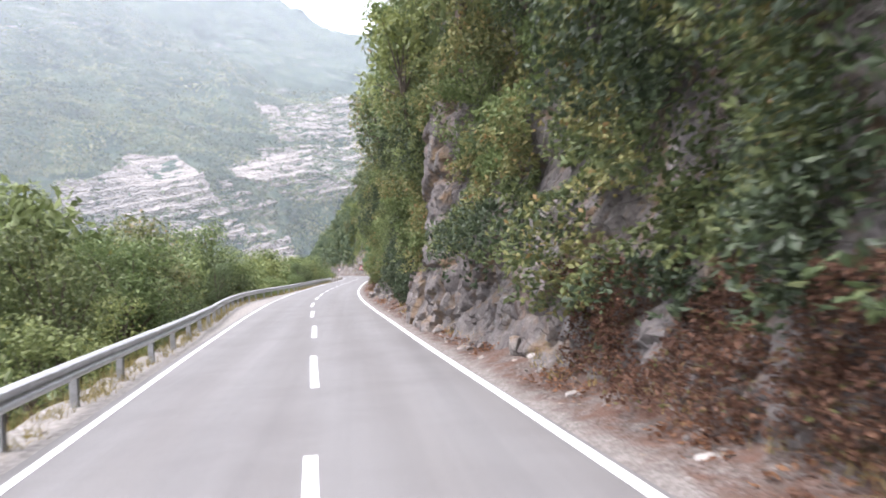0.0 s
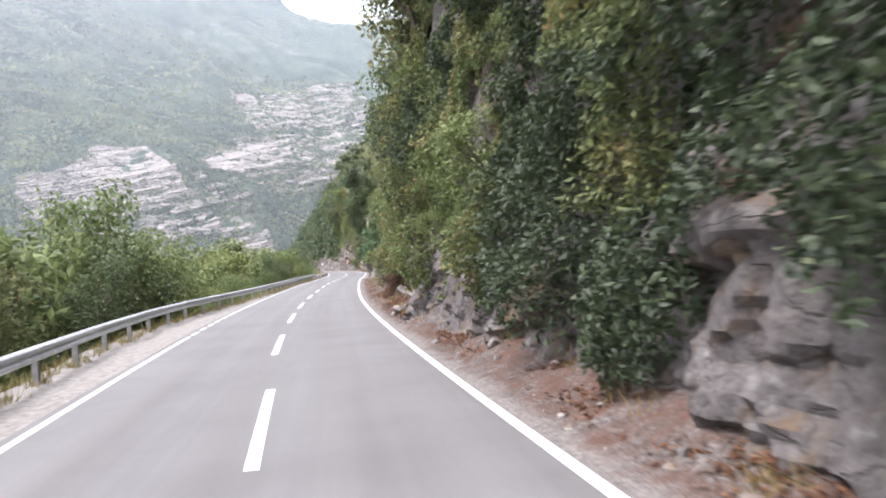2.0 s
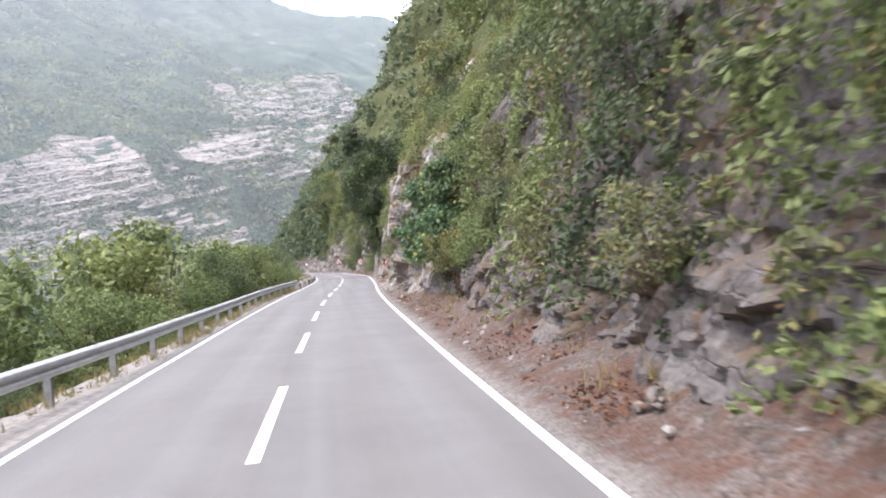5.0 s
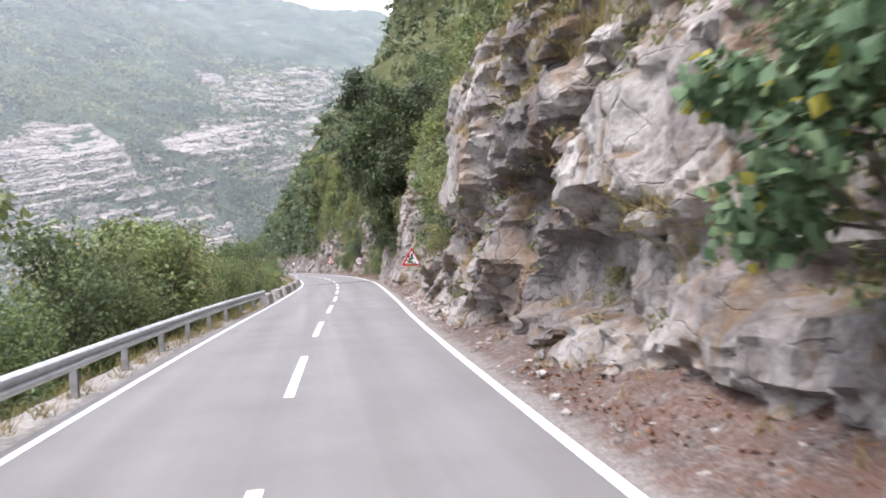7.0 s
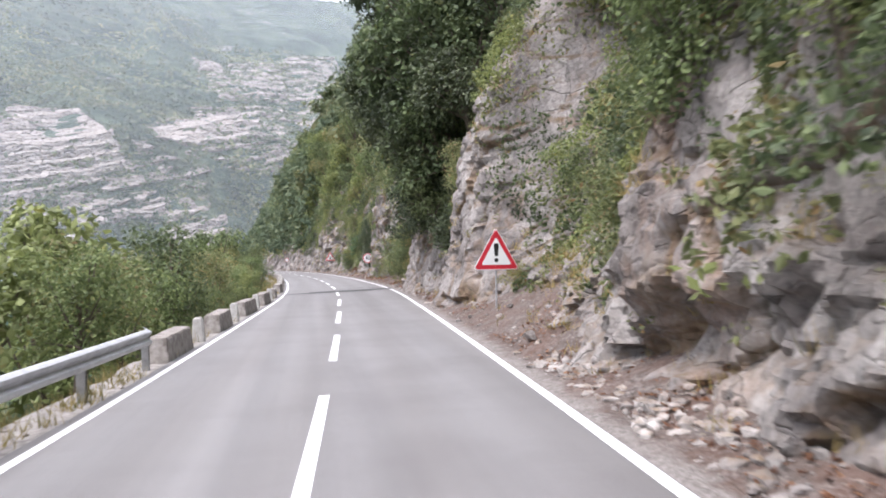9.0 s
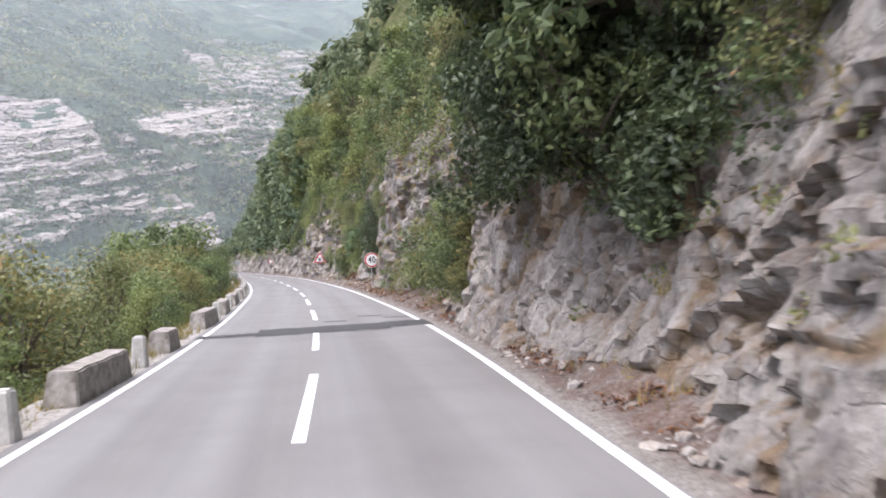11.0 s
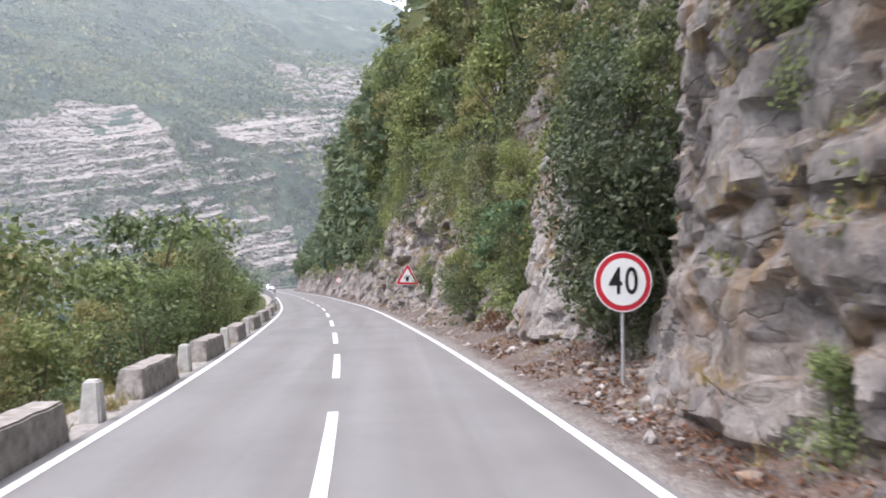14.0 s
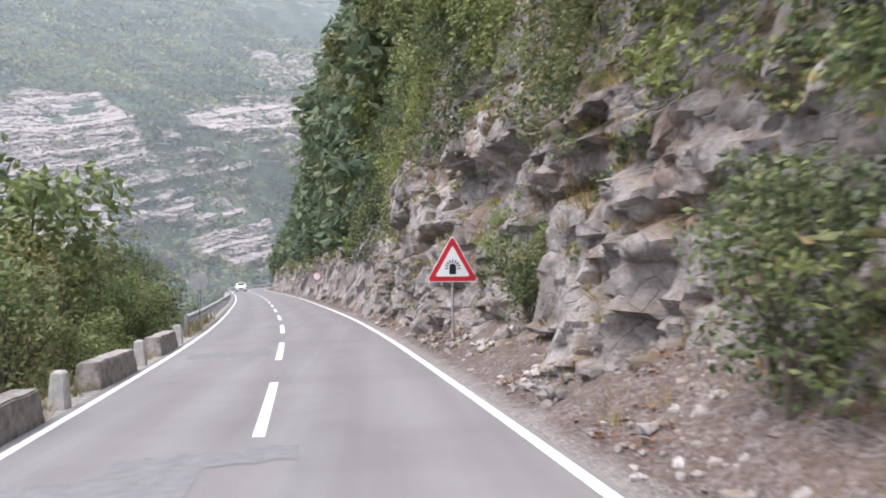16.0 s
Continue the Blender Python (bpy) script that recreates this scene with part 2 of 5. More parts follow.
def make_leaf(name, stops, shine=0.25):
    m, n, l, b = material(name, 0.55, shine)
    g = n.new("ShaderNodeNewGeometry")
    c = ramp(n, l, g.outputs["Random Per Island"], stops)
    info = n.new("ShaderNodeObjectInfo")
    tint = ramp(n, l, info.outputs["Random"], [(0.0, (0.85, 0.92, 0.92)), (0.5, (1.03, 1.04, 1.06)), (1.0, (1.2, 1.13, 1.02))])
    c = mix(n, l, 1.0, c, tint, "MULTIPLY")
    l.new(c, b.inputs["Base Color"])
    tr = n.new("ShaderNodeBsdfTranslucent")
    l.new(c, tr.inputs["Color"])
    ms = n.new("ShaderNodeMixShader")
    ms.inputs[0].default_value = 0.35
    l.new(b.outputs[0], ms.inputs[1])
    l.new(tr.outputs[0], ms.inputs[2])
    l.new(ms.outputs[0], n["Material Output"].inputs["Surface"])
    return m


def patch_tones(m, scale, low, high):
    """Gives a leaf material broad patches of darker and paler growth."""
    n, l = m.node_tree.nodes, m.node_tree.links
    b = n["Principled BSDF"]
    was = b.inputs["Base Color"].links[0].from_socket
    tint = ramp(n, l, noise_node(n, l, coords(n, l), scale, 6, 0.6), [(0.38, low), (0.62, high)])
    c = mix(n, l, 1.0, was, tint, "MULTIPLY")
    for k in n:
        if k.type == "BSDF_TRANSLUCENT":
            l.new(c, k.inputs["Color"])
    l.new(c, b.inputs["Base Color"])
    return m


def make_plain(name, a, c, scale=6, rough=0.8, metal=0.0, spec=0.3, rel=0.0):
    m, n, l, b = material(name, rough, spec)
    b.inputs["Metallic"].default_value = metal
    v = coords(n, l)
    l.new(ramp(n, l, noise_node(n, l, v, scale, 7, 0.68), [(0.3, a), (0.7, c)]), b.inputs["Base Color"])
    if rel:
        bump(n, l, noise_node(n, l, v, scale * 6, 5), b, 0.5, rel)
    return m


ASPHALT = make_asphalt()
PATCH = make_patch("fresh_asphalt", 0.028, 0.055)
REPAIR = make_patch("worn_asphalt", 0.11, 0.165)
PAINT = make_paint()
ROCK = make_rock("limestone", 0.7)
STONE = make_rock("loose_stone", 0.68, 0.35, 0.02)
VERGE = make_verge()
SHOULDER = make_plain("pale_gravel", (0.13, 0.12, 0.108), (0.33, 0.31, 0.29), 7, 0.95, rel=0.03)
SOIL = make_soil("hillside_soil")
MOUNTAIN = make_mountain()
CRAG = make_crag()
LEAF_FRESH = make_leaf("leaf_fresh", [(0.0, (0.1, 0.125, 0.05)), (0.45, (0.16, 0.195, 0.075)), (0.97, (0.22, 0.26, 0.105)), (1.0, (0.24, 0.235, 0.07))])
LEAF_DARK = make_leaf("leaf_dark", [(0.0, (0.06, 0.078, 0.039)), (0.5, (0.095, 0.123, 0.055)), (0.97, (0.148, 0.178, 0.078)), (1.0, (0.16, 0.16, 0.06))])
# deep green of ivy, also darkened for the shade under the overhanging trees
LEAF_IVY_SHADE = make_leaf("leaf_ivy_shade", [(0.0, (0.034, 0.047, 0.026)), (0.5, (0.055, 0.074, 0.036)), (0.97, (0.088, 0.112, 0.053)), (1.0, (0.12, 0.13, 0.05))], 0.45)
LEAF_FIG = make_leaf("leaf_fig", [(0.0, (0.062, 0.105, 0.052)), (0.5, (0.1, 0.16, 0.08)), (0.94, (0.16, 0.22, 0.115)), (0.97, (0.3, 0.27, 0.04)), (1.0, (0.33, 0.3, 0.05))])
LEAF_OLIVE = make_leaf("leaf_olive", [(0.0, (0.09, 0.102, 0.044)), (0.5, (0.16, 0.17, 0.072)), (0.88, (0.22, 0.225, 0.1)), (0.95, (0.25, 0.2, 0.09)), (1.0, (0.26, 0.16, 0.08))])
LEAF_BANK = make_leaf("leaf_bank", [(0.0, (0.085, 0.112, 0.046)), (0.5, (0.142, 0.182, 0.068)), (0.97, (0.215, 0.255, 0.1)), (1.0, (0.22, 0.2, 0.06))])
LEAF_DRY = make_leaf("leaf_dry", [(0.0, (0.06, 0.03, 0.02)), (0.5, (0.145, 0.068, 0.038)), (1.0, (0.25, 0.14, 0.08))], 0.1)
LEAF_DEAD = make_leaf("leaf_dead", [(0.0, (0.05, 0.03, 0.024)), (0.5, (0.105, 0.058, 0.042)), (0.9, (0.17, 0.1, 0.07)), (1.0, (0.1, 0.11, 0.045))], 0.1)
GRASS = make_leaf("dry_grass", [(0.0, (0.1, 0.1, 0.03)), (0.5, (0.24, 0.19, 0.08)), (1.0, (0.36, 0.28, 0.13))], 0.1)
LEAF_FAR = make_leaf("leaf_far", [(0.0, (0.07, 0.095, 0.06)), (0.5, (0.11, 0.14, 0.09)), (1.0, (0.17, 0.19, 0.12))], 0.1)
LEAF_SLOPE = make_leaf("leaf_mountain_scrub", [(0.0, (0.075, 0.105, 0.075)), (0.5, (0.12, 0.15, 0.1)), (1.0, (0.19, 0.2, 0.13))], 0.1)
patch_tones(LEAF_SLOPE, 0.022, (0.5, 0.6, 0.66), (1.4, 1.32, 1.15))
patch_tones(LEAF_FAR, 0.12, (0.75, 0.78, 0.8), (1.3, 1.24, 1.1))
BARK = make_plain("bark", (0.05, 0.04, 0.03), (0.14, 0.115, 0.09), 12, 0.9, rel=0.02)
ZINC = make_plain("galvanised_steel", (0.36, 0.37, 0.38), (0.55, 0.56, 0.57), 3, 0.45, 0.3)
STEEL = make_plain("weathered_post_steel", (0.2, 0.2, 0.2), (0.36, 0.36, 0.36), 8, 0.6, 0.4)
CONCRETE = make_plain("old_concrete", (0.1, 0.082, 0.07), (0.34, 0.32, 0.295), 4.5, 0.9, rel=0.02)
WHITEWASH = make_plain("whitewashed_concrete", (0.27, 0.26, 0.24), (0.52, 0.51, 0.48), 6, 0.9, rel=0.01)
SIGN_WHITE = make_plain("sign_white", (0.68, 0.7, 0.68), (0.76, 0.77, 0.75), 3, 0.4)
SIGN_RED = make_plain("sign_red", (0.43, 0.018, 0.03), (0.52, 0.03, 0.045), 3, 0.4)
SIGN_BLACK = make_plain("sign_black", grey(0.01), grey(0.02), 3, 0.5)
SIGN_BACK = make_plain("sign_back", grey(0.3), grey(0.42), 4, 0.5, 0.4)
CAR_WHITE = make_plain("car_paint_white", grey(0.75), grey(0.8), 2, 0.25, spec=0.5)
RUBBER = make_plain("tyre_rubber", grey(0.015), grey(0.03), 8, 0.8)
CAR_GLASS = make_plain("tinted_car_glass", grey(0.01), grey(0.02), 2, 0.08, spec=0.6)
LAMP_GLASS = make_plain("lamp_glass", grey(0.6), grey(0.7), 2, 0.15, spec=0.6)


# ---- small tools ----
def fast_mesh(name, verts, faces, mats, smooth=False):
    verts, faces = np.asarray(verts, np.float32), np.asarray(faces, np.int32)
    me = bpy.data.meshes.new(name)
    k = faces.shape[1]
    me.vertices.add(len(verts))
    me.vertices.foreach_set("co", verts.ravel())
    me.loops.add(faces.size)
    me.loops.foreach_set("vertex_index", faces.ravel())
    me.polygons.add(len(faces))
    me.polygons.foreach_set("loop_start", np.arange(0, faces.size, k, dtype=np.int32))
    me.update(calc_edges=True)
    me.polygons.foreach_set("use_smooth", np.full(len(faces), smooth))
    for m in mats if isinstance(mats, (list, tuple)) else [mats]:
        me.materials.append(m)
    me.validate()
    return me


def grid_faces(nu, nv, flip=False):
    i, j = np.meshgrid(np.arange(nu - 1), np.arange(nv - 1), indexing="ij")
    a = (i * nv + j).ravel()
    f = np.stack([a, a + nv, a + nv + 1, a + 1], 1)
    return f[:, ::-1] if flip else f


def part(name, bm, mat, parent, label=""):
    if isinstance(bm, bpy.types.Mesh):
        me = bm
    else:
        me = bpy.data.meshes.new(name)
        bm.to_mesh(me)
        bm.free()
        me.materials.append(mat)
    ob = new(name, me)
    ob.parent = parent
    return tagged(ob, label)


def hash01(*ix):
    h = np.zeros(ix[0].shape, np.uint64)
    for k, v in enumerate(ix):
        h ^= (v.astype(np.int64).astype(np.uint64) + np.uint64(k * 7919 + 17)) * np.uint64((0x9E3779B97F4A7C15, 0xC2B2AE3D27D4EB4F, 0x165667B19E3779F9, 0x27D4EB2F165667C5)[k % 4])
        h = (h ^ (h >> np.uint64(29))) * np.uint64(0xBF58476D1CE4E5B9)
    h ^= h >> np.uint64(32)
    return (h & np.uint64(0xFFFFFF)).astype(np.float64) / 0xFFFFFF


def vnoise(p):
    i = np.floor(p).astype(np.int64)
    f = p - i
    f = f * f * (3 - 2 * f)
    out = 0
    for a in (0, 1):
        for b in (0, 1):
            for c in (0, 1):
                w = np.where(a, f[:, 0], 1 - f[:, 0]) * np.where(b, f[:, 1], 1 - f[:, 1]) * np.where(c, f[:, 2], 1 - f[:, 2])
                out = out + w * hash01(i[:, 0] + a, i[:, 1] + b, i[:, 2] + c)
    return out * 2 - 1


def fbm(p, octaves=4, gain=0.5):
    out, amp = 0, 1.0
    for k in range(octaves):
        out = out + amp * vnoise(p * 2.03**k + 31.7 * k)
        amp *= gain
    return out


def blocks(p, salt=0):
    """Cells of broken rock: a level and a slight tilt for each block, its rounded edge, and the closeness of the joints."""
    i = np.floor(p).astype(np.int64)
    best = np.full(len(p), 9.0)
    second = best.copy()
    height = np.zeros(len(p))
    for a in (-1, 0, 1):
        for b in (-1, 0, 1):
            for c in (-1, 0, 1):
                q = i + (a, b, c)
                h = [hash01(q[:, 0], q[:, 1], q[:, 2], np.full(len(p), salt + s)) for s in range(6)]
                off = p - (q + 0.15 + 0.7 * np.stack(h[:3], 1))
                d = np.maximum(np.abs(off).max(1), 0.75 * np.abs(off).sum(1) * 0.6)
                near = d < best
                second = np.where(near, best, np.minimum(second, d))
                best = np.where(near, d, best)
                tilt = (h[3] - 0.5) + off[:, 1] * (h[4] - 0.5) * 0.7 + off[:, 2] * (h[5] - 0.7) * 0.8
                height = np.where(near, tilt, height)
    gap = second - best
    return height + 0.08 * np.minimum(gap / 0.06, 1), np.exp(-((gap / 0.045) ** 2))


# ---- the plan: the road's centre line, its edges, the rock's foot ----
CY = np.array([-60, 0, 10, 20, 30, 40, 50, 60, 70, 80, 90, 100, 110, 120, 130, 140, 150, 160, 170, 180, 190, 200, 210, 220, 230, 240, 250, 260, 280, 300, 320, 340, 360, 380, 400, 425, 450], float)
CX = np.array([6.0, 3.3, 2.82, 2.3, 1.85, 1.42, 1.1, 0.92, 0.92, 1.07, 1.32, 1.6, 1.95, 2.4, 2.95, 3.45, 3.9, 4.28, 4.38, 4.18, 3.88, 3.38, 2.7, 1.9, 1.0, -0.1, -1.4, -2.8, -5.7, -8.9, -12.3, -15.9, -19.2, -21.3, -21.9, -20, -16], float)
half = lambda y: np.interp(y, [0, 10, 30, 60, 130, 165, 200], [2.7, 2.74, 2.82, 2.87, 2.88, 2.93, 2.87])


def smooth_line(xs, ys):
    """A cubic through the points."""
    d = np.gradient(ys, xs)

    def at(x):
        x = np.asarray(x, float)
        k = np.clip(np.searchsorted(xs, x) - 1, 0, len(xs) - 2)
        h = xs[k + 1] - xs[k]
        t = np.clip((x - xs[k]) / h, 0, 1)
        return (2 * t**3 - 3 * t**2 + 1) * ys[k] + (t**3 - 2 * t**2 + t) * h * d[k] + (3 * t**2 - 2 * t**3) * ys[k + 1] + (t**3 - t**2) * h * d[k + 1]

    return at


centre = smooth_line(CY, CX)
left_line = lambda y: centre(y) - half(y) * np.sqrt(1 + slope(y) ** 2)
right_line = lambda y: centre(y) + (half(y) - np.interp(y, [0, 20, 140, 165], [0.0, 0.06, 0.06, 0.0])) * np.sqrt(1 + slope(y) ** 2)
slope = lambda y: (centre(np.asarray(y, float) + 0.5) - centre(np.asarray(y, float) - 0.5))
FOOT = smooth_line(np.array([-60, -20, 10, 16, 22, 26, 28, 34, 40, 48, 55, 60, 66, 75, 85, 95, 100, 105, 110, 115, 122, 126, 130, 134, 141, 145, 148, 154, 160, 164, 167, 171, 175, 181, 186, 189, 192, 195, 200, 204, 208, 214, 219, 224, 228, 234, 240, 260, 300, 330, 360, 400, 450], float),
                   np.array([2, 1.8, 1.6, 1.4, 1.1, 0.9, 1.0, 1.5, 1.5, 1.4, 1.3, 2.1, 2.4, 1.9, 2.0, 2.2, 2.1, 1.6, 1.3, 1.25, 1.4, 1.45, 1.3, 1.7, 2.3, 1.6, 1.2, 1.3, 1.1, 1.0, 1.6, 2.2, 2.5, 1.9, 1.6, 1.6, 1.9, 2.1, 1.9, 2.0, 1.8, 2.0, 1.9, 2.1, 1.6, 1.2, 1.2, 1.2, 1.1, 1.3, 1.5, 1.5, 1.5], float))
TOPY = np.array([-60, 20, 24, 28, 32, 66, 75, 95, 100, 118, 122, 130, 133, 142, 144, 147, 150, 156, 158, 165, 170, 192, 194, 206, 208, 214, 216, 236, 240, 450], float)
TOPZ = np.array([14, 14, 12, 12, 14, 12, 6, 5.5, 6.5, 7, 6, 6, 3, 3, 8, 8, 5, 5, 9, 8, 7.5, 7.5, 5, 5, 7, 7, 7, 7, 5, 5], float)
RISE = smooth_line(np.array([-60, 70, 85, 190, 220, 245, 300, 335, 450], float), np.array([0.34, 0.4, 0.5, 0.5, 0.4, 0.14, 0.14, 0.5, 0.5], float))
LEAN = np.array([.1, .1, .08, .08, .1, .1, .1, .1, .1, .1, .12, .12, .5, .5, .15, .15, .3, .3, .1, .12, .08, .08, .2, .2, .2, .2, .18, .12, .2, .2], float)


def rock_x(y, z):
    """The mean face of the rock and the hillside above it, at a place along the road and a height."""
    top, lean = np.interp(y, TOPY, TOPZ), np.interp(y, TOPY, LEAN)
    z = np.maximum(z, 0)
    return right_line(y) + FOOT(y) + lean * np.minimum(z, top) + RISE(y) * np.clip(z - top, 0, 12) + np.interp(y, [60, 200, 245, 300, 335], [0.62, 0.75, 0.6, 0.65, 1.5]) * np.maximum(0, z - top - 12)


def hill_x(y, z):
    """The hillside over the cliff: the mean face with spurs and hollows."""
    p = np.stack([np.ravel(y) / 20, np.ravel(z) / 15, 0 * np.ravel(y)], 1)
    return rock_x(y, z) + 3.2 * fbm(p + 7, 3).reshape(np.shape(y)) * np.clip((np.asarray(z) - 12) / 10, 0, 1)


def verge_z(u):
    """The verge's rise with the distance outside the right line, up the rubble at the rock's foot."""
    return np.interp(u, [0, 0.35, 0.8, 1.5, 2.6], [-0.02, 0.0, 0.06, 0.34, 0.95])



# ---- road ----
def ribbon(y0, y1, step, inner, outer, across, z):
    """A strip along the road between two lines: inner and outer give x for y, z gives the height for the share across."""
    ys = np.arange(y0, y1 + step / 2, step)
    s = np.linspace(0, 1, across)
    a, b = inner(ys), outer(ys)
    x = a[:, None] + (b - a)[:, None] * s
    y = np.repeat(ys[:, None], across, 1)
    return np.stack([x, y, z(x, y, s[None, :] + 0 * x)], -1).reshape(-1, 3), grid_faces(len(ys), across, True)


def setting(name, me, label, category):
    return tagged(new(name, me), label, category, kind="structure")


v, f = ribbon(-60, 450, 1.0, lambda y: left_line(y) - 0.22, lambda y: right_line(y) + 0.15, 13, lambda x, y, s: 0 * x)
road_mesh = fast_mesh("road", v, f, ASPHALT, True)
road_mesh.attributes.new("across", "FLOAT", "POINT").data.foreach_set("value", (v[:, 0] - centre(v[:, 1])).astype(np.float32))
road = setting("road", road_mesh, "pale worn grey asphalt road with two narrow lanes", "road")


def stripe(name, y0, y1, offset, width, step=1.0):
    shift = lambda o: (lambda y: centre(y) + (offset * half(y) + o) * np.sqrt(1 + slope(y) ** 2))
    a, b = ribbon(y0, y1, step, shift(-width / 2), shift(width / 2), 2, lambda x, y, s: 0 * x + 0.005)
    return part(name, fast_mesh(name, a, b, PAINT), PAINT, road)


tagged(stripe("edge_line", -60, 420, 1, 0.14), "worn white edge line")
tagged(stripe("edge_line", -60, 52.8, -1, 0.13), "worn white edge line")
tagged(stripe("edge_line", 63, 420, -1, 0.13), "worn white edge line")
for y in np.arange(53.6, 62, 1.9):
    stripe("edge_dash", y, y + 1.2, -1, 0.15, 0.6)
DASH_ENDS = [-11.5, -1.2, 9, 19.2, 29.5, 40.4, 50.8, 61.0, 70.3, 80.4, 90.6, 100.8, 110.9, 120.6, 130.2, 139.2, 148.1, 157, 165.9, 174.8, 184, 192.8, 202.2, 211.2, 220.8]
DASH_ENDS += [220.8 + 9.4 * k for k in range(1, 18)]
for y in DASH_ENDS:
    stripe("centre_dash", y - 5.2, y, float(np.interp(y - 2, [0, 15, 26, 37, 49, 60, 108, 127, 136, 165, 185, 217, 227], [0.05, 0.18, 0.22, 0.11, -0.04, -0.03, -0.06, 0.02, 0.05, -0.08, 0.0, -0.07, -0.12])) / 2.85, 0.15, 1.3)


def patch(name, y0, y1, o0, o1, mat, seed, label, skew=0.0):
    """A repaired piece of road surface with a ragged outline."""
    rnd = random.Random(seed)
    bm = bmesh.new()
    rag = min(0.1, 0.12 * (y1 - y0))
    n = 14
    edges = []
    for k in range(n + 1):
        o = o0 + (o1 - o0) * k / n
        near, far = (y + rnd.uniform(-rag, rag) + skew * o for y in (y0, y1))
        edges.append([bm.verts.new((float(centre(y)) + o, y, 0.008 + 0.0004 * seed if mat is PATCH else 0.003 + 0.0002 * seed)) for y in (near, far)])
    for p, q in zip(edges, edges[1:]):
        bm.faces.new((p[0], q[0], q[1], p[1]))
    part(name, bm, mat, road, label)


patch("asphalt_patch", 164.85, 167.0, -1.6, 1.9, PATCH, 1, "dark fresh asphalt patch across the road", 0.16)
patch("asphalt_patch", 165.3, 167.2, 1.85, 3.1, PATCH, 7, "dark fresh asphalt patch over the edge line", 0.16)
patch("asphalt_patch", 165.25, 166.0, -3.08, -1.55, PATCH, 8, "dark fresh asphalt patch over the edge line", 0.16)
patch("asphalt_patch", 168.45, 168.72, 0.2, 0.85, PATCH, 9, "narrow dark asphalt patch")
patch("asphalt_patch", 169.1, 169.4, 2.05, 2.85, PATCH, 2, "narrow dark asphalt patch")
patch("asphalt_patch", 170.2, 170.5, 1.3, 2.1, PATCH, 3, "narrow dark asphalt patch")
patch("asphalt_patch", 211.6, 214.4, -2.45, -0.55, REPAIR, 4, "darker cracked asphalt repair", 0.3)
patch("asphalt_patch", 214.2, 215.0, -1.5, 0.4, REPAIR, 10, "darker cracked asphalt repair", 0.2)
patch("asphalt_patch", 118.5, 119.3, 0.35, 0.75, REPAIR, 5, "small square asphalt repair")
patch("asphalt_patch", 226.2, 227.8, -2.4, -0.3, REPAIR, 6, "darker worn asphalt repair")

# ---- verge on the rock side ----
v, f = ribbon(-60, 450, 0.35, lambda y: right_line(y) + 0.12, lambda y: right_line(y) + np.maximum(FOOT(y), 0.8) + 1.6, 16,
              lambda x, y, s: verge_z(x - right_line(y)))
u = v[:, 0] - right_line(v[:, 1])
v[:, 2] += np.clip(u - 0.3, 0, 0.6) * 0.2 * fbm(v * (0.7, 0.7, 1), 4) + 0.03 * np.clip(u - 0.2, 0, 1) * vnoise(v * 6)
v[:, 2] = np.where(u < 0.24, -0.02 - 0.02 * (u < 0.2), v[:, 2])
me = fast_mesh("verge", v, f, VERGE, True)
me.attributes.new("away", "FLOAT", "POINT").data.foreach_set("value", u.astype(np.float32))
me.attributes.new("leafy", "FLOAT", "POINT").data.foreach_set("value", np.interp(v[:, 1], [0, 97, 103, 120, 185, 200], [1, 1, 0.7, 0.6, 0.55, 0.3]).astype(np.float32))
setting("verge", me, "gravel verge with brown dead leaves below the rock", "verge")

# ---- shoulder, embankment and valley on the open side ----
RAIL_Y = np.array([-60, 10, 15, 21, 27, 35, 41, 50, 58, 64, 74, 85, 98, 105, 111, 118, 124, 128, 131, 135], float)
RAIL_X = np.array([2.6, -0.62, -0.95, -1.3, -1.68, -2.3, -2.9, -3.6, -3.95, -3.85, -3.1, -2.4, -1.95, -1.75, -1.6, -1.3, -0.95, -0.65, -0.4, -0.1], float)
rail_x = lambda y: np.where(np.asarray(y) < 135, np.interp(y, RAIL_Y, RAIL_X), left_line(y) - 0.62)


def left_height(x, y):
    """The open side: a shoulder, then a bank falling to the valley."""
    d = rail_x(np.minimum(y, 445)) - 0.45 - x
    return np.where(d < 0, -0.03, -0.03 - np.minimum(np.maximum(d, 0) * 0.85, 6 + 0.25 * np.maximum(d - 7, 0)))


ys = np.arange(-60, 450.1, 0.8)
share = np.concatenate([np.linspace(0, 1, 12), [1.2, 1.5, 2, 2.6, 3.4, 4.5, 6, 8, 11, 15, 20, 28, 40, 60]])
a, b = left_line(ys) - 0.12, rail_x(ys) - 0.5
x = np.where(share < 1.001, a[:, None] + (b - a)[:, None] * np.minimum(share, 1), b[:, None] - (share - 1))
y = np.repeat(ys[:, None], len(share), 1)
p = np.stack([x, y, left_height(x, y)], -1).reshape(-1, 3)
d = left_line(p[:, 1]) - p[:, 0]
p[:, 2] += np.clip(d - 0.3, 0, 1) * 0.06 * fbm(p * 1.3, 3) + np.clip(d - 2, 0, 3) * 0.25 * fbm(p * 0.25, 3)
p[:, 2] = np.where(d < 0.2, -0.03, p[:, 2])
faces = grid_faces(len(ys), len(share))
outer = share[faces[:, 0] % len(share)] > 1.1
setting("shoulder", fast_mesh("shoulder", p, faces[~outer], SHOULDER, True), "gravel shoulder with dry grass", "shoulder")
setting("bank", fast_mesh("bank", p, faces[outer], SOIL, True), "overgrown bank falling from the road", "bank")


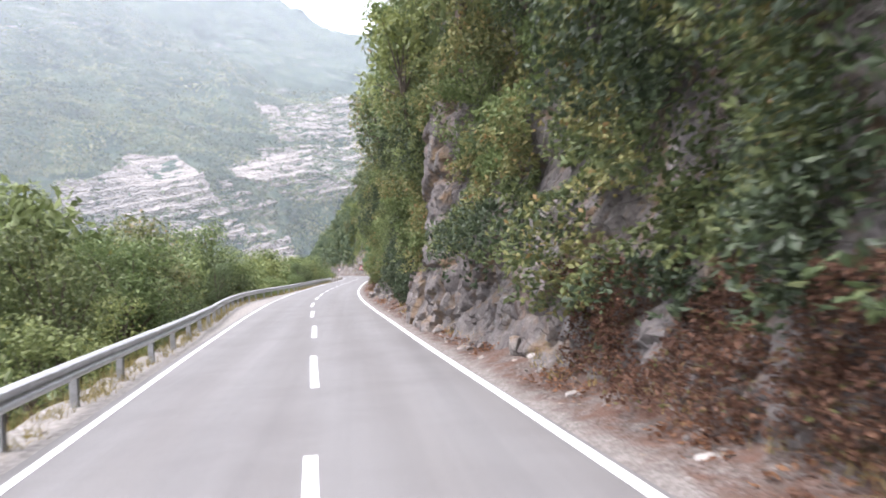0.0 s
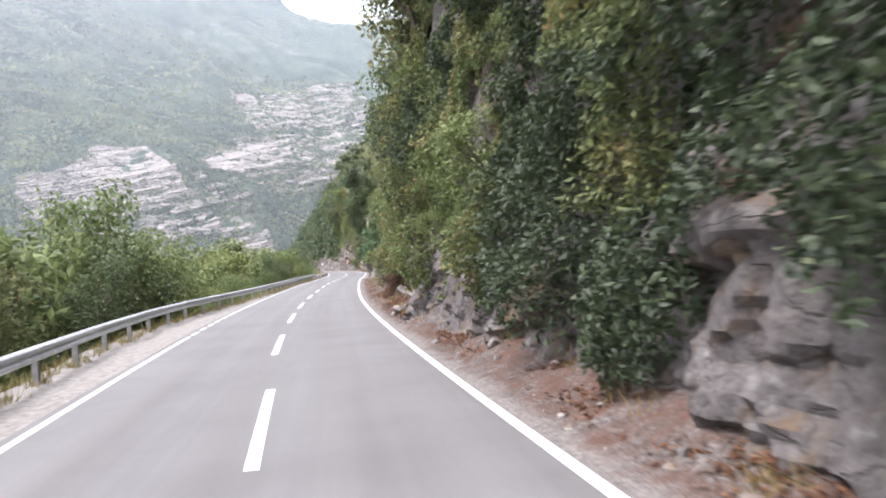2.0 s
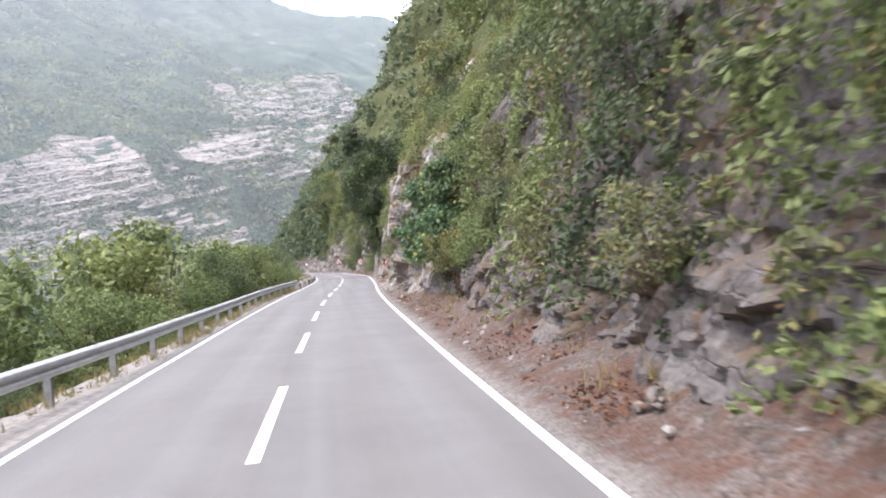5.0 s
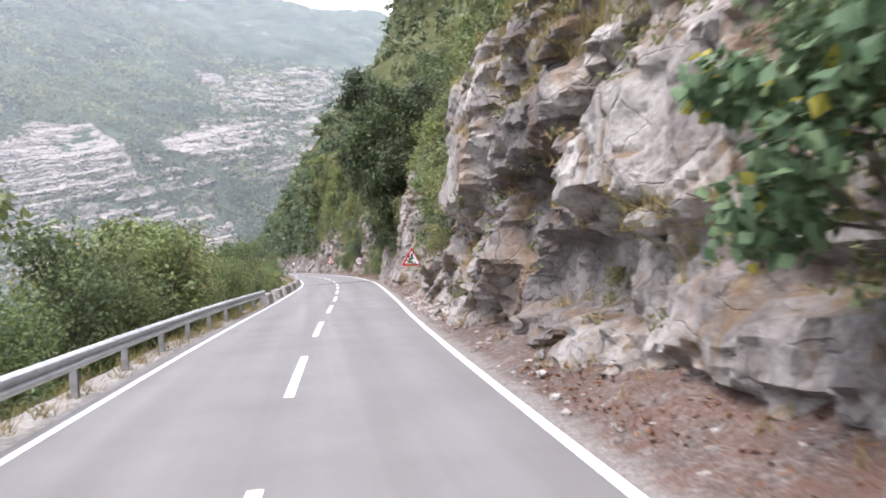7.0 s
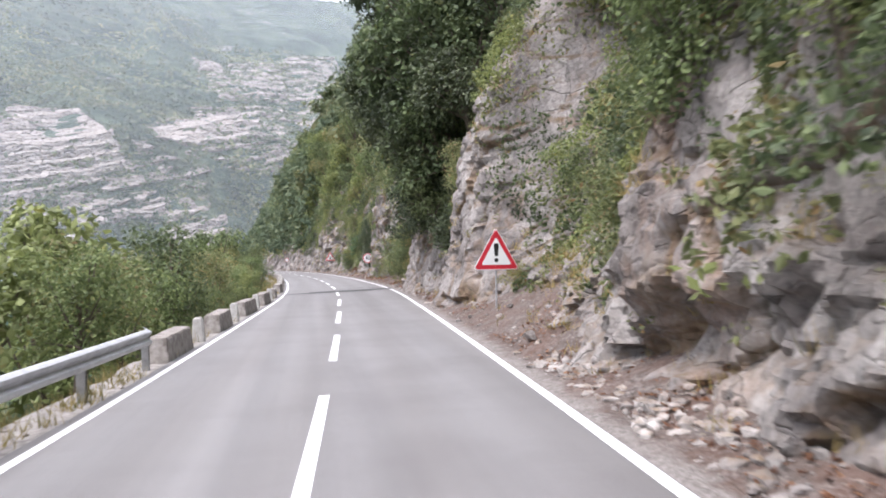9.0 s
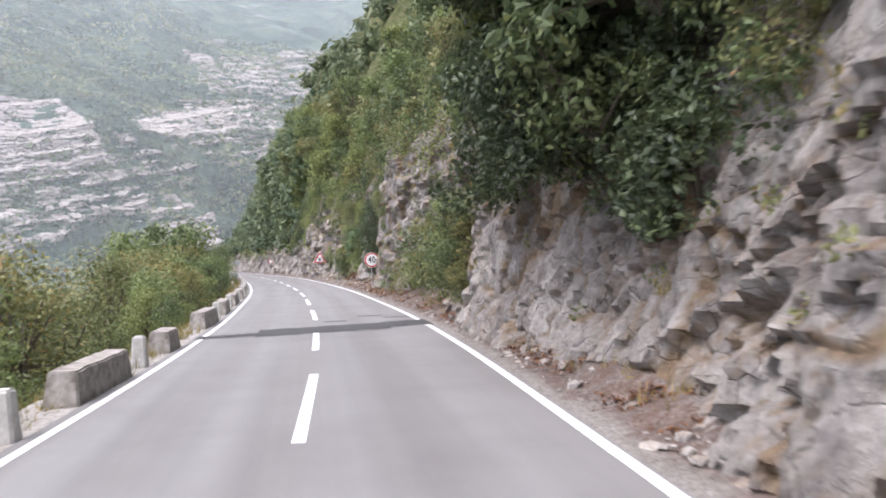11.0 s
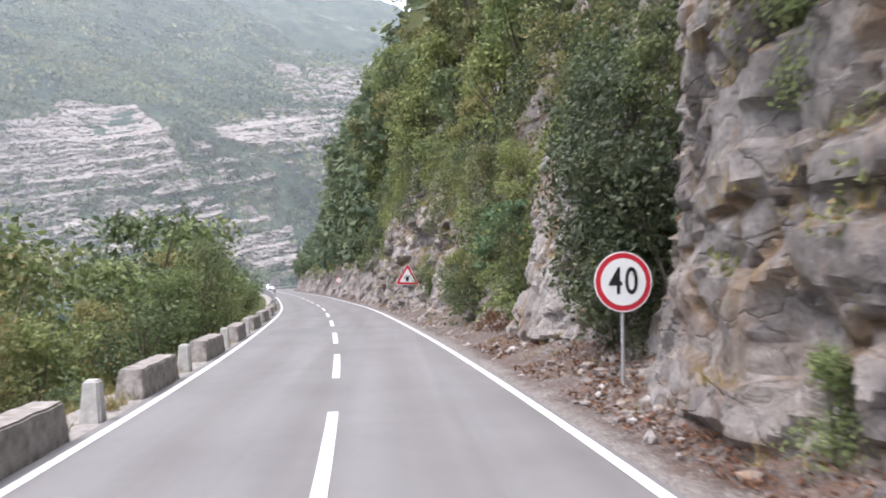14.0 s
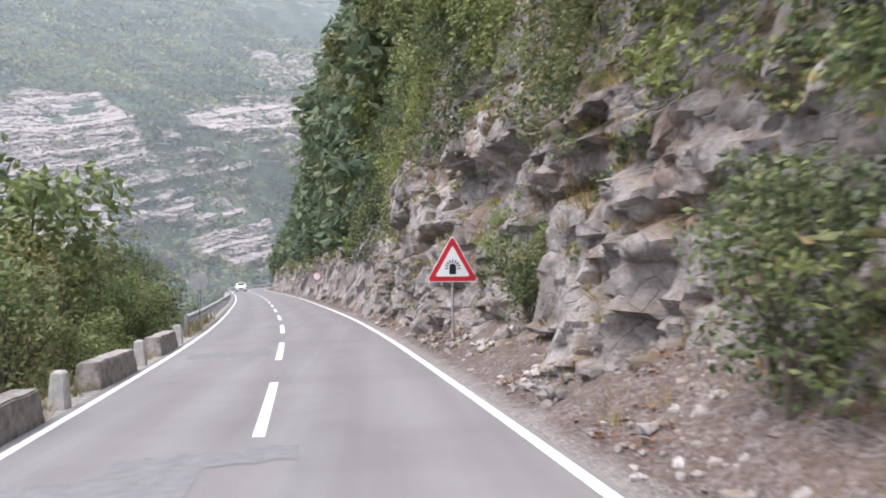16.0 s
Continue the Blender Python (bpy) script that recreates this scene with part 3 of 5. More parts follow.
# ---- far ground and mountains, one sheet to the horizon ----
def mountain_height(x, y):
    s = -0.5 * x + 0.866 * y
    base = np.interp(s, [-2000, 300, 400, 450, 480, 505, 540, 610, 715, 900, 1150, 1400, 2000], [-24, -24, -14, 5, 34, 66, 80, 116, 164, 262, 385, 430, 440])
    side = np.clip((-x - 30) / 500, 0, 1)
    base = base * (1 + 0.55 * side * np.clip((s - 500) / 400, 0, 1))
    p = np.stack([x, y, 0 * x], -1).reshape(-1, 3)
    rough = (fbm(p / 140, 4) * 26).reshape(x.shape) * np.interp(s, [420, 540, 600, 760, 1000], [0, 0.6, 0.3, 0.35, 1.2])
    ribs = (np.abs(fbm(p / 60 + 9, 3)) * 10).reshape(x.shape) * np.clip((s - 420) / 100, 0, 1)
    right = np.clip((x - 60) / 200, 0, 1) ** 1.3 * 190 * np.clip((y + 200) / 300, 0, 1)
    return np.maximum(base + rough - ribs, right + np.where(x > 60, -20, -60) + 0 * base)


def bare_mask(p):
    """Where thin soil leaves rock showing on the high slopes."""
    s = -0.5 * p[:, 0] + 0.866 * p[:, 1]
    beds = np.stack([p[:, 0] / 60, p[:, 1] / 60, p[:, 2] / 7], 1)
    return np.clip(fbm(beds + 3.1, 4) * 1.3 - 0.35, 0, 1) * np.interp(s, [480, 560, 700, 850, 1000], [0.1, 0.3, 0.5, 0.6, 0.5])


def sheet(xs, ys):
    gx, gy = np.meshgrid(xs, ys, indexing="ij")
    return np.stack([gx, gy, mountain_height(gx, gy)], -1).reshape(-1, 3), grid_faces(len(xs), len(ys))


xs = np.concatenate([np.arange(-3000, -520, 60), np.arange(-520, 320, 4.0), np.arange(320, 3000, 60)])
ys = np.concatenate([np.arange(-2500, 200, 60), np.arange(200, 400, 10), np.arange(400, 760, 3.6), np.arange(760, 1500, 9), np.arange(1500, 3200, 60)])
v, f = sheet(xs, ys)
bare = bare_mask(v)
v[:, 2] += 1.3 * vnoise(v / 4) + 1.5 * fbm(v / (14, 14, 40) + 6, 2) * np.clip((v[:, 1] - 420) / 60, 0, 1)
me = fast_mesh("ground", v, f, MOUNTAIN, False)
me.attributes.new("bare", "FLOAT", "POINT").data.foreach_set("value", bare.astype(np.float32))
setting("ground", me, "valley ground and hazy limestone mountains with green scrub", "ground")


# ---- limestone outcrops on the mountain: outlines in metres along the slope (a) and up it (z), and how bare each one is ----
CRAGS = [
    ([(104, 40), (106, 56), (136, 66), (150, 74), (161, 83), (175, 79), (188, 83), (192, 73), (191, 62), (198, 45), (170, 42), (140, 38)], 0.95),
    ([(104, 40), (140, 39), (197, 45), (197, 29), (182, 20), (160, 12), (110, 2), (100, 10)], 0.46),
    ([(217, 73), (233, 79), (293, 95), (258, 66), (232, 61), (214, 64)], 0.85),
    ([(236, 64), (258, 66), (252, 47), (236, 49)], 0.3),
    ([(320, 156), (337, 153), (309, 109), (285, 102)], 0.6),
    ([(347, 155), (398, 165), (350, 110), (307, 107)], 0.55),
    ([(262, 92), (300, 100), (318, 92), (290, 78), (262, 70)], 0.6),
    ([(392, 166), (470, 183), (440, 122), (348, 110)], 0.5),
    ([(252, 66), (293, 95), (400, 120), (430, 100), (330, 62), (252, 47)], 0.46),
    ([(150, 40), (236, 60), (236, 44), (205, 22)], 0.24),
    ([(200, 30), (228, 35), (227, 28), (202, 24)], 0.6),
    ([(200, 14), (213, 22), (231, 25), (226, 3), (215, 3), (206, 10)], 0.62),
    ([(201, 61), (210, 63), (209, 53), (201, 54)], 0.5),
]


def inside(poly, a, z):
    """Metres inside an outline, negative outside it."""
    far = np.full(a.shape, 1e9)
    odd = np.zeros(a.shape, bool)
    for (x0, z0), (x1, z1) in zip(poly, poly[1:] + poly[:1]):
        t = np.clip(((a - x0) * (x1 - x0) + (z - z0) * (z1 - z0)) / ((x1 - x0) ** 2 + (z1 - z0) ** 2), 0, 1)
        far = np.minimum(far, np.hypot(a - x0 - t * (x1 - x0), z - z0 - t * (z1 - z0)))
        odd ^= ((z0 > z) != (z1 > z)) & (a < (x1 - x0) * (z - z0) / (z1 - z0 + 1e-9) + x0)
    return np.where(odd, far, -far)


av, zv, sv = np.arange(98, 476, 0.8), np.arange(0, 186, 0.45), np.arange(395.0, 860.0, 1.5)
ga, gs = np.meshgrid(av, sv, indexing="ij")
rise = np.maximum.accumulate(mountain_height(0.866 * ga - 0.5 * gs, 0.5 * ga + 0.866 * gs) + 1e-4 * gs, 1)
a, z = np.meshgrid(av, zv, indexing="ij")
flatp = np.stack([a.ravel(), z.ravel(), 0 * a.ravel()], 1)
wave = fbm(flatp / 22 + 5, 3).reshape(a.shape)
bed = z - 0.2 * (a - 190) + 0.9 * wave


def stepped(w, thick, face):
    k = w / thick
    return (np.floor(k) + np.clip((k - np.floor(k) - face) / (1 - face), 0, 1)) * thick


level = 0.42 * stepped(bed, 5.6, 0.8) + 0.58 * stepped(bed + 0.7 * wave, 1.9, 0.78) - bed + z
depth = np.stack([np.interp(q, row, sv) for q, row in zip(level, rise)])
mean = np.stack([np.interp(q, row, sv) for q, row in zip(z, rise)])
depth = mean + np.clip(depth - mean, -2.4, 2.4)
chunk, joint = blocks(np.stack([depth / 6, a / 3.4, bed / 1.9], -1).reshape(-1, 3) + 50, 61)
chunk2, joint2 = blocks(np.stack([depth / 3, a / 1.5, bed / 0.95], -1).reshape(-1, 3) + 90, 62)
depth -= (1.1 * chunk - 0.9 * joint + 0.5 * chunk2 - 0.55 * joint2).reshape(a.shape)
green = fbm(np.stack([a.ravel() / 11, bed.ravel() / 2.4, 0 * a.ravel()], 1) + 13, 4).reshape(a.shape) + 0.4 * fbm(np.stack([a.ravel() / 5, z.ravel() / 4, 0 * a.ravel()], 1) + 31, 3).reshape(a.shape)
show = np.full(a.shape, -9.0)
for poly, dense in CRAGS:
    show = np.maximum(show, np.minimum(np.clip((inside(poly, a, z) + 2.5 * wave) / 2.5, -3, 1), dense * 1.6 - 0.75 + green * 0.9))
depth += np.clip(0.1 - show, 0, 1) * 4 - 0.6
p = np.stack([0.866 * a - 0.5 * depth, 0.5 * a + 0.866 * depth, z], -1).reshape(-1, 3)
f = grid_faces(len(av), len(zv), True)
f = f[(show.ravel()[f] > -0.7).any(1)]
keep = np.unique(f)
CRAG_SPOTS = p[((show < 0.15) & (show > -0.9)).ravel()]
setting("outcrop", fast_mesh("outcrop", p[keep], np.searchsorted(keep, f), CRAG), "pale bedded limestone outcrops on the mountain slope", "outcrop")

# ---- translucent white sheets that imitate haze before the high slopes ----
def make_haze_sheet(name, z0, z1, thin, thick):
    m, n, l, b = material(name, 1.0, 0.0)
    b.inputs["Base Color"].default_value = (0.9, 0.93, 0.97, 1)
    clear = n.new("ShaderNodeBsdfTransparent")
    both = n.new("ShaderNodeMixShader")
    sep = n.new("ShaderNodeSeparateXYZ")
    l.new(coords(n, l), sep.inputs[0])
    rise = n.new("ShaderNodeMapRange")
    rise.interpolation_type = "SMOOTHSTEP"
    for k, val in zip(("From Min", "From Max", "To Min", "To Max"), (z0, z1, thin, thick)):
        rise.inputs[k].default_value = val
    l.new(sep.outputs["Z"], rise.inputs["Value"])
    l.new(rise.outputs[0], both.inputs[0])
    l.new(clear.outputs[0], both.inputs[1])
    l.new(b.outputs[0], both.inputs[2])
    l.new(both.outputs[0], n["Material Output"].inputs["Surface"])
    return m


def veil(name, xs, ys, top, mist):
    # one upright, mostly clear sheet, standing in for haze in the air
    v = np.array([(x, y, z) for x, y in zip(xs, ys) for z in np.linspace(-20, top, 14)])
    tagged(new(name, fast_mesh(name, v, grid_faces(len(xs), 14, True), mist, True)), "translucent pale sheet imitating haze before the mountain slopes", "mist", kind="stuff")


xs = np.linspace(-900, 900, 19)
veil("mist", xs, 700 + 60 * np.cos(xs / 300) + 0.3 * xs, 900, make_haze_sheet("high_haze", 130, 330, 0.0, 0.18))
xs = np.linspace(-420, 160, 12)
veil("low_haze", xs, (418 + 0.5 * xs) / 0.866, 560, make_haze_sheet("valley_haze", 0, 110, 0.19, 0.24))
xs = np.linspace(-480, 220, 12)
veil("slope_haze", xs, (585 + 0.5 * xs) / 0.866, 560, make_haze_sheet("slope_haze", 90, 230, 0.0, 0.16))


# ---- the rock wall along the road ----
# where the rock is grown over: the height above which leaves hide it
GREEN_Y = np.array([-60, 12.5, 14, 19.6, 21.2, 21.8, 24.8, 25.6, 32.3, 33, 34.4, 35.2, 48, 53, 58, 61, 66, 75, 90, 99, 100.5, 110, 112, 118, 119.5, 123.5, 126, 127.2, 130, 131.5, 142, 143.5, 144.5, 146.5, 149, 152, 156, 158, 161, 164, 166.5, 172.5, 174, 179, 184, 192, 193.5, 196.0, 197.2, 202.5, 203.2, 208, 210, 213.5, 218, 224, 236, 240, 450], float)
GREEN_Z = np.array([1.3, 1.4, 2.0, 2.5, 2.6, 6, 6, 1.5, 1.0, 2.3, 2.2, 0.9, 0.9, 2.2, 2.8, 1.6, 1.1, 1.2, 1.0, 0.9, 6.6, 6.6, 7.5, 6.5, 2.4, 1.6, 1.7, 3.2, 3.4, 1.0, 1.0, 1.5, 6.4, 7.0, 4.4, 2.2, 2.0, 3.2, 3.4, 4.6, 8, 8, 5.2, 6.2, 7.4, 7.4, 0.9, 1.0, 4.4, 4.4, 1.3, 1.0, 1.6, 2.9, 3.9, 5.2, 6.3, 3, 3], float)
# slabs and noses (out) and hollows (in): place along the road, height, half length, half height, depth, how much farther out at the foot than at the head
SLABS_EARLY = [
    (23.6, 4.0, 1.2, 3.4, 0.25, 0.0), (33.7, 1.7, 0.9, 1.5, 0.25, 0.2), (56.0, 2.1, 1.9, 0.6, 0.5, 0.0), (56.5, 1.1, 1.8, 0.4, -0.3, 0.0), (63.0, 2.6, 1.2, 0.8, 0.4, 0.0),
]
SLABS_NOSE = [
    (102.2, 3.2, 1.4, 1.25, 0.5, 0.15), (104.5, 3.15, 1.5, 0.75, 0.75, 0.1), (108.1, 2.85, 1.7, 0.45, -0.7, -0.2), (106.6, 1.5, 2.7, 0.7, -1.05, 0.0), (108.3, 4.2, 2.1, 0.7, 0.45, 0.1),
    (115.6, 4.90, 2.9, 1.7, 0.75, 0.35), (116.0, 2.50, 2.2, 0.55, -0.45, 0.0), (111.0, 1.80, 0.9, 0.45, 0.5, 0.2), (112.5, 1.40, 2.4, 0.42, 0.5, 0.2), (112.8, 0.62, 1.9, 0.3, -0.35, 0.0),
    (100.6, 1.00, 1.9, 0.55, 0.5, -0.1), (99.8, 1.55, 1.6, 0.3, -0.35, 0.0), (118.4, 1.40, 1.3, 0.8, 0.35, 0.1), (124.4, 0.80, 1.2, 0.7, 0.15, 0.0),
]
SLABS_TOWER = [
    (127.4, 2.1, 1.8, 0.95, 0.45, 0.15), (128.2, 0.75, 1.4, 0.36, -0.4, 0.0), (146.8, 3.0, 2.2, 3.2, 0.45, 0.2), (168.8, 5.8, 1.7, 1.5, 0.45, 0.0), (171.0, 4.25, 2.4, 0.35, -0.5, 0.0), (171.0, 5.2, 2.6, 0.5, 0.4, 0.1), (180.0, 5.3, 5.0, 0.5, 0.3, 0.1),
    (187.0, 4.6, 4.0, 0.3, 0.25, 0.1), (190.0, 3.2, 1.6, 3.0, 0.4, 0.0), (184.5, 2.2, 2.2, 0.35, -0.35, 0.0), (200.3, 2.7, 1.7, 2.3, 0.6, -0.2), (203.3, 1.7, 1.2, 1.7, -0.9, 0.0),
]
SLABS_LATE = [
    (206.0, 0.5, 0.9, 0.5, 0.5, 0.0), (206.0, 4.6, 1.5, 0.8, 0.45, 0.1), (217.6, 1.7, 1.2, 1.5, 0.55, 0.1), (222.4, 2.0, 1.5, 1.5, -0.6, 0.0), (226.5, 5.3, 3.2, 0.65, 0.6, 0.1), (227.0, 3.9, 2.4, 0.5, -0.5, 0.0),
    (231.0, 3.6, 2.2, 0.7, 0.5, 0.2), (230.0, 1.4, 2.0, 1.2, 0.35, 0.0), (236.0, 4.5, 2.5, 0.9, 0.5, 0.1), (219.5, 4.2, 2.4, 0.5, 0.35, 0.0),
]


def slab(y, z, spec):
    """One slab or hollow: flat inside, its rim a short step."""
    cy, cz, ry, rz, push, foot = spec
    u, w = (y - cy) / ry, (z - cz) / rz
    inner = np.clip((1 - np.abs(u)) * ry / 0.28, 0, 1) * np.clip((1 - np.abs(w)) * rz / 0.2, 0, 1)
    return push * (1 - foot * np.clip(w, -1, 1)) * inner


def rock_sheet(y0, y1, dy, z0, z1, dz, fine):
    """The broken face: blocks of three sizes, each flat and tilted in its own way, over the great slabs and hollows. Also gives the closeness of the joints."""
    ys, zs = np.arange(y0, y1 + dy / 2, dy), np.arange(z0, z1 + dz / 2, dz)
    gy, gz = np.meshgrid(ys, zs, indexing="ij")
    gx = rock_x(gy, gz)
    p = np.stack([gx, gy, gz], -1).reshape(-1, 3)
    q = p.copy()
    q[:, 0] *= 0.4
    wob = fbm(p * 0.35, 2)
    q[:, 2] += 0.16 * q[:, 1] + 0.5 * wob
    q[:, 1] += 0.45 * fbm(p * 0.4 + 5, 2) + 0.12 * p[:, 2]
    big, crack = blocks(q / (3.0, 2.6, 1.9), 1)
    mid, crack2 = blocks(q / (1.2, 1.05, 0.72), 20)
    beds = np.interp(p[:, 1], [0, 20, 98, 118, 130, 150, 156, 166, 170, 190, 197, 202, 205, 240], [0.15, 0.3, 0.5, 0.5, 0.4, 0.6, 0.0, 0.1, 1.7, 1.6, 0.2, 0.2, 0.8, 1.0])
    level = q[:, 2] / 0.95
    shelf = beds * 0.3 * (0.5 - (1 - (level - np.floor(level))) ** 1.5) * (0.4 + hash01(np.floor(level).astype(np.int64)))
    out = 0.35 * fbm(p / 8 + 2, 2) + 0.7 * big - 0.2 * crack + 0.38 * mid - 0.12 * crack2 + shelf
    joint = np.maximum(crack, 0.75 * crack2)
    if fine:
        small, crack3 = blocks(q / (0.5, 0.42, 0.3), 40)
        rough = np.clip(0.6 + 1.0 * fbm(p / 2.2 + 9, 2), 0.15, 1.3)
        chips = rough * (0.26 * small - 0.07 * crack3) + 0.05 * fbm(p * 2.6, 3, 0.65)
        flute = np.interp(p[:, 1], [157, 161, 172, 174], [0, 0.5, 1, 0])
        out += flute * 0.3 * np.abs(fbm(np.stack([0 * p[:, 1], p[:, 1] * 1.3 + 0.25 * p[:, 2], p[:, 2] * 0.16], 1), 3))
    out *= np.interp(p[:, 1], [0, 60, 97, 99.5, 104.3, 105.3, 118, 120, 130, 143, 150, 156, 166, 169, 191, 197, 202, 204, 245], [0.45, 0.7, 0.9, 0.4, 0.4, 0.95, 1, 0.55, 0.55, 0.6, 0.65, 0.45, 0.5, 0.5, 0.5, 0.45, 0.45, 0.75, 0.8])
    if fine:
        out += chips * np.interp(p[:, 1], [150, 156, 166, 169, 191, 196], [1, 0.6, 0.6, 0.7, 0.7, 1])
    pitted = np.interp(p[:, 1], [152, 156, 166, 170, 191, 194], [0, 1, 1, 0.5, 0.5, 0]) + np.interp(p[:, 1], [0, 60], [0.6, 0.2]) * (p[:, 1] < 60)
    out += 0.16 * pitted * (0.4 - np.abs(fbm(p * (1.0, 1.9, 1.1) + 17, 4, 0.6)))
    wy = p[:, 1] + 0.3 * fbm(p / 0.9 + 14, 3) + 0.35 * mid
    wz = p[:, 2] + 0.22 * fbm(p / 0.8 + 24, 3) + 0.2 * big
    for spec in SLABS_EARLY + SLABS_NOSE + SLABS_TOWER + SLABS_LATE:
        near = np.abs(p[:, 1] - spec[0]) < spec[2] + 1.5
        if near.any():
            out[near] += slab(wy[near], wz[near], spec)
    hidden = np.clip(p[:, 2] - np.interp(p[:, 1], GREEN_Y, GREEN_Z) - 0.4, 0, 1)
    out = 0.85 * np.tanh(out / 0.85) * (1 - 0.6 * hidden) - 0.3 * hidden
    out += 0.3 * np.exp(-np.maximum(p[:, 2], 0) / 0.45)
    room = FOOT(p[:, 1]) + 0.1 * p[:, 2] - 0.45  # the carriageway stays clear
    out = np.minimum(out, np.maximum(room, 0.2))
    p[:, 0] -= out
    p[:, 2] += 0.1 * fbm(p * 0.8 + 3, 2) * (p[:, 2] > z0 + 0.1)
    return p, grid_faces(len(ys), len(zs), True), joint


def freshness(me, p, joint):
    # below zero up to y 97 and in the hollow from 106 to 110
    val = np.interp(p[:, 1], [0, 20, 60, 97, 99.5, 105.8, 106.3, 110, 112, 117, 119, 150, 156, 167, 169, 190, 198, 202, 204, 215, 236, 260], [-0.1, -0.12, -0.11, -0.1, 0.9, 0.9, -0.08, -0.02, 0.3, 0.3, 0.22, 0.2, 0.15, 0.3, 0.15, 0.1, 0.26, 0.3, 0.2, 0.22, 0.2, 0.15])
    val = np.where((p[:, 1] > 97) & (p[:, 1] < 106.3), val * np.interp(p[:, 2], [1.7, 2.3], [0.25, 1]), val)
    me.attributes.new("fresh", "FLOAT", "POINT").data.foreach_set("value", val.astype(np.float32))
    me.attributes.new("joint", "FLOAT", "POINT").data.foreach_set("value", joint.astype(np.float32))
    return me


v, f, j = rock_sheet(4, 245, 0.1, -0.3, 11, 0.1, True)
NEAR_ROCK = v
near_mesh = freshness(fast_mesh("rock_wall_near", v, f, ROCK, True), v, j)
near_mesh.set_sharp_from_angle(angle=radians(32))
setting("rock_wall_near", near_mesh, "steep broken grey limestone cliff beside the road", "cliff")
v, f, j = rock_sheet(245.15, 450, 0.5, -0.3, 11, 0.4, False)
setting("rock_wall_far", freshness(fast_mesh("rock_wall_far", v, f, ROCK), v, j), "limestone cliff along the far bend", "cliff")
v, f, j = rock_sheet(-60, 3.85, 0.5, -0.3, 11, 0.4, False)
setting("rock_wall_behind", freshness(fast_mesh("rock_wall_behind", v, f, ROCK), v, j), "limestone cliff beside the road", "cliff")
ys, zs = np.arange(-60, 451, 1.5), np.concatenate([np.arange(9.4, 40, 1.2), np.arange(40, 120, 4)])
gy, gz = np.meshgrid(ys, zs, indexing="ij")
p = np.stack([hill_x(gy, gz), gy, gz], -1).reshape(-1, 3)
p[:, 0] += 0.9 - 1.2 * fbm(p / 6, 3)
setting("hillside", fast_mesh("hillside", p, grid_faces(len(ys), len(zs), True), SOIL, True), "steep wooded hillside above the cliff", "hillside")


# ---- plants ----
def leaf_cloud(rng, centres, radii, count, size, flat=0.5, thin=0.5):
    """Leaves round the given lobes: each one a folded blade of two triangles, thickest near the lobes' skin."""
    k = rng.integers(0, len(centres), count)
    d = rng.normal(size=(count, 3))
    d /= np.linalg.norm(d, axis=1, keepdims=True)
    r = 1 - rng.random(count) ** 1.6 * 0.55 + rng.normal(size=count) * 0.07
    pos = centres[k] + d * (r * radii[k])[:, None] * (1, 1, 0.82)
    n = d * 0.6 + rng.normal(size=(count, 3)) * 0.55 + (0, 0, flat)
    n /= np.linalg.norm(n, axis=1, keepdims=True)
    a = np.cross(n, rng.normal(size=(count, 3)))
    a /= np.linalg.norm(a, axis=1, keepdims=True)
    b = np.cross(n, a)
    s = size * rng.uniform(0.6, 1.35, count)[:, None]
    tip, tail = pos + a * s, pos - a * s * 0.9
    l, r2 = pos + b * s * thin - n * s * 0.15, pos - b * s * thin - n * s * 0.15
    v = np.stack([tail, r2, tip, l], 1).reshape(-1, 3)
    base = np.arange(count)[:, None] * 4
    return v, np.concatenate([base + (0, 1, 2), base + (0, 2, 3)], 1).reshape(-1, 3)


def limb(bm, a, b, ra, rb, sides=5):
    a, b = Vector(a), Vector(b)
    q = (b - a).to_track_quat("Z", "Y")
    rings = []
    for t, r in ((0, ra), (0.5, (ra + rb) / 2), (1, rb)):
        o = a.lerp(b, t) + (Vector((random.uniform(-1, 1), random.uniform(-1, 1), 0)) * ra * 0.8 if t == 0.5 else Vector())
        rings.append([bm.verts.new(o + q @ Vector((math.cos(w) * r, math.sin(w) * r, 0))) for w in (math.tau * i / sides for i in range(sides))])
    for p, q2 in zip(rings, rings[1:]):
        for i in range(sides):
            bm.faces.new((p[i], p[(i + 1) % sides], q2[(i + 1) % sides], q2[i]))


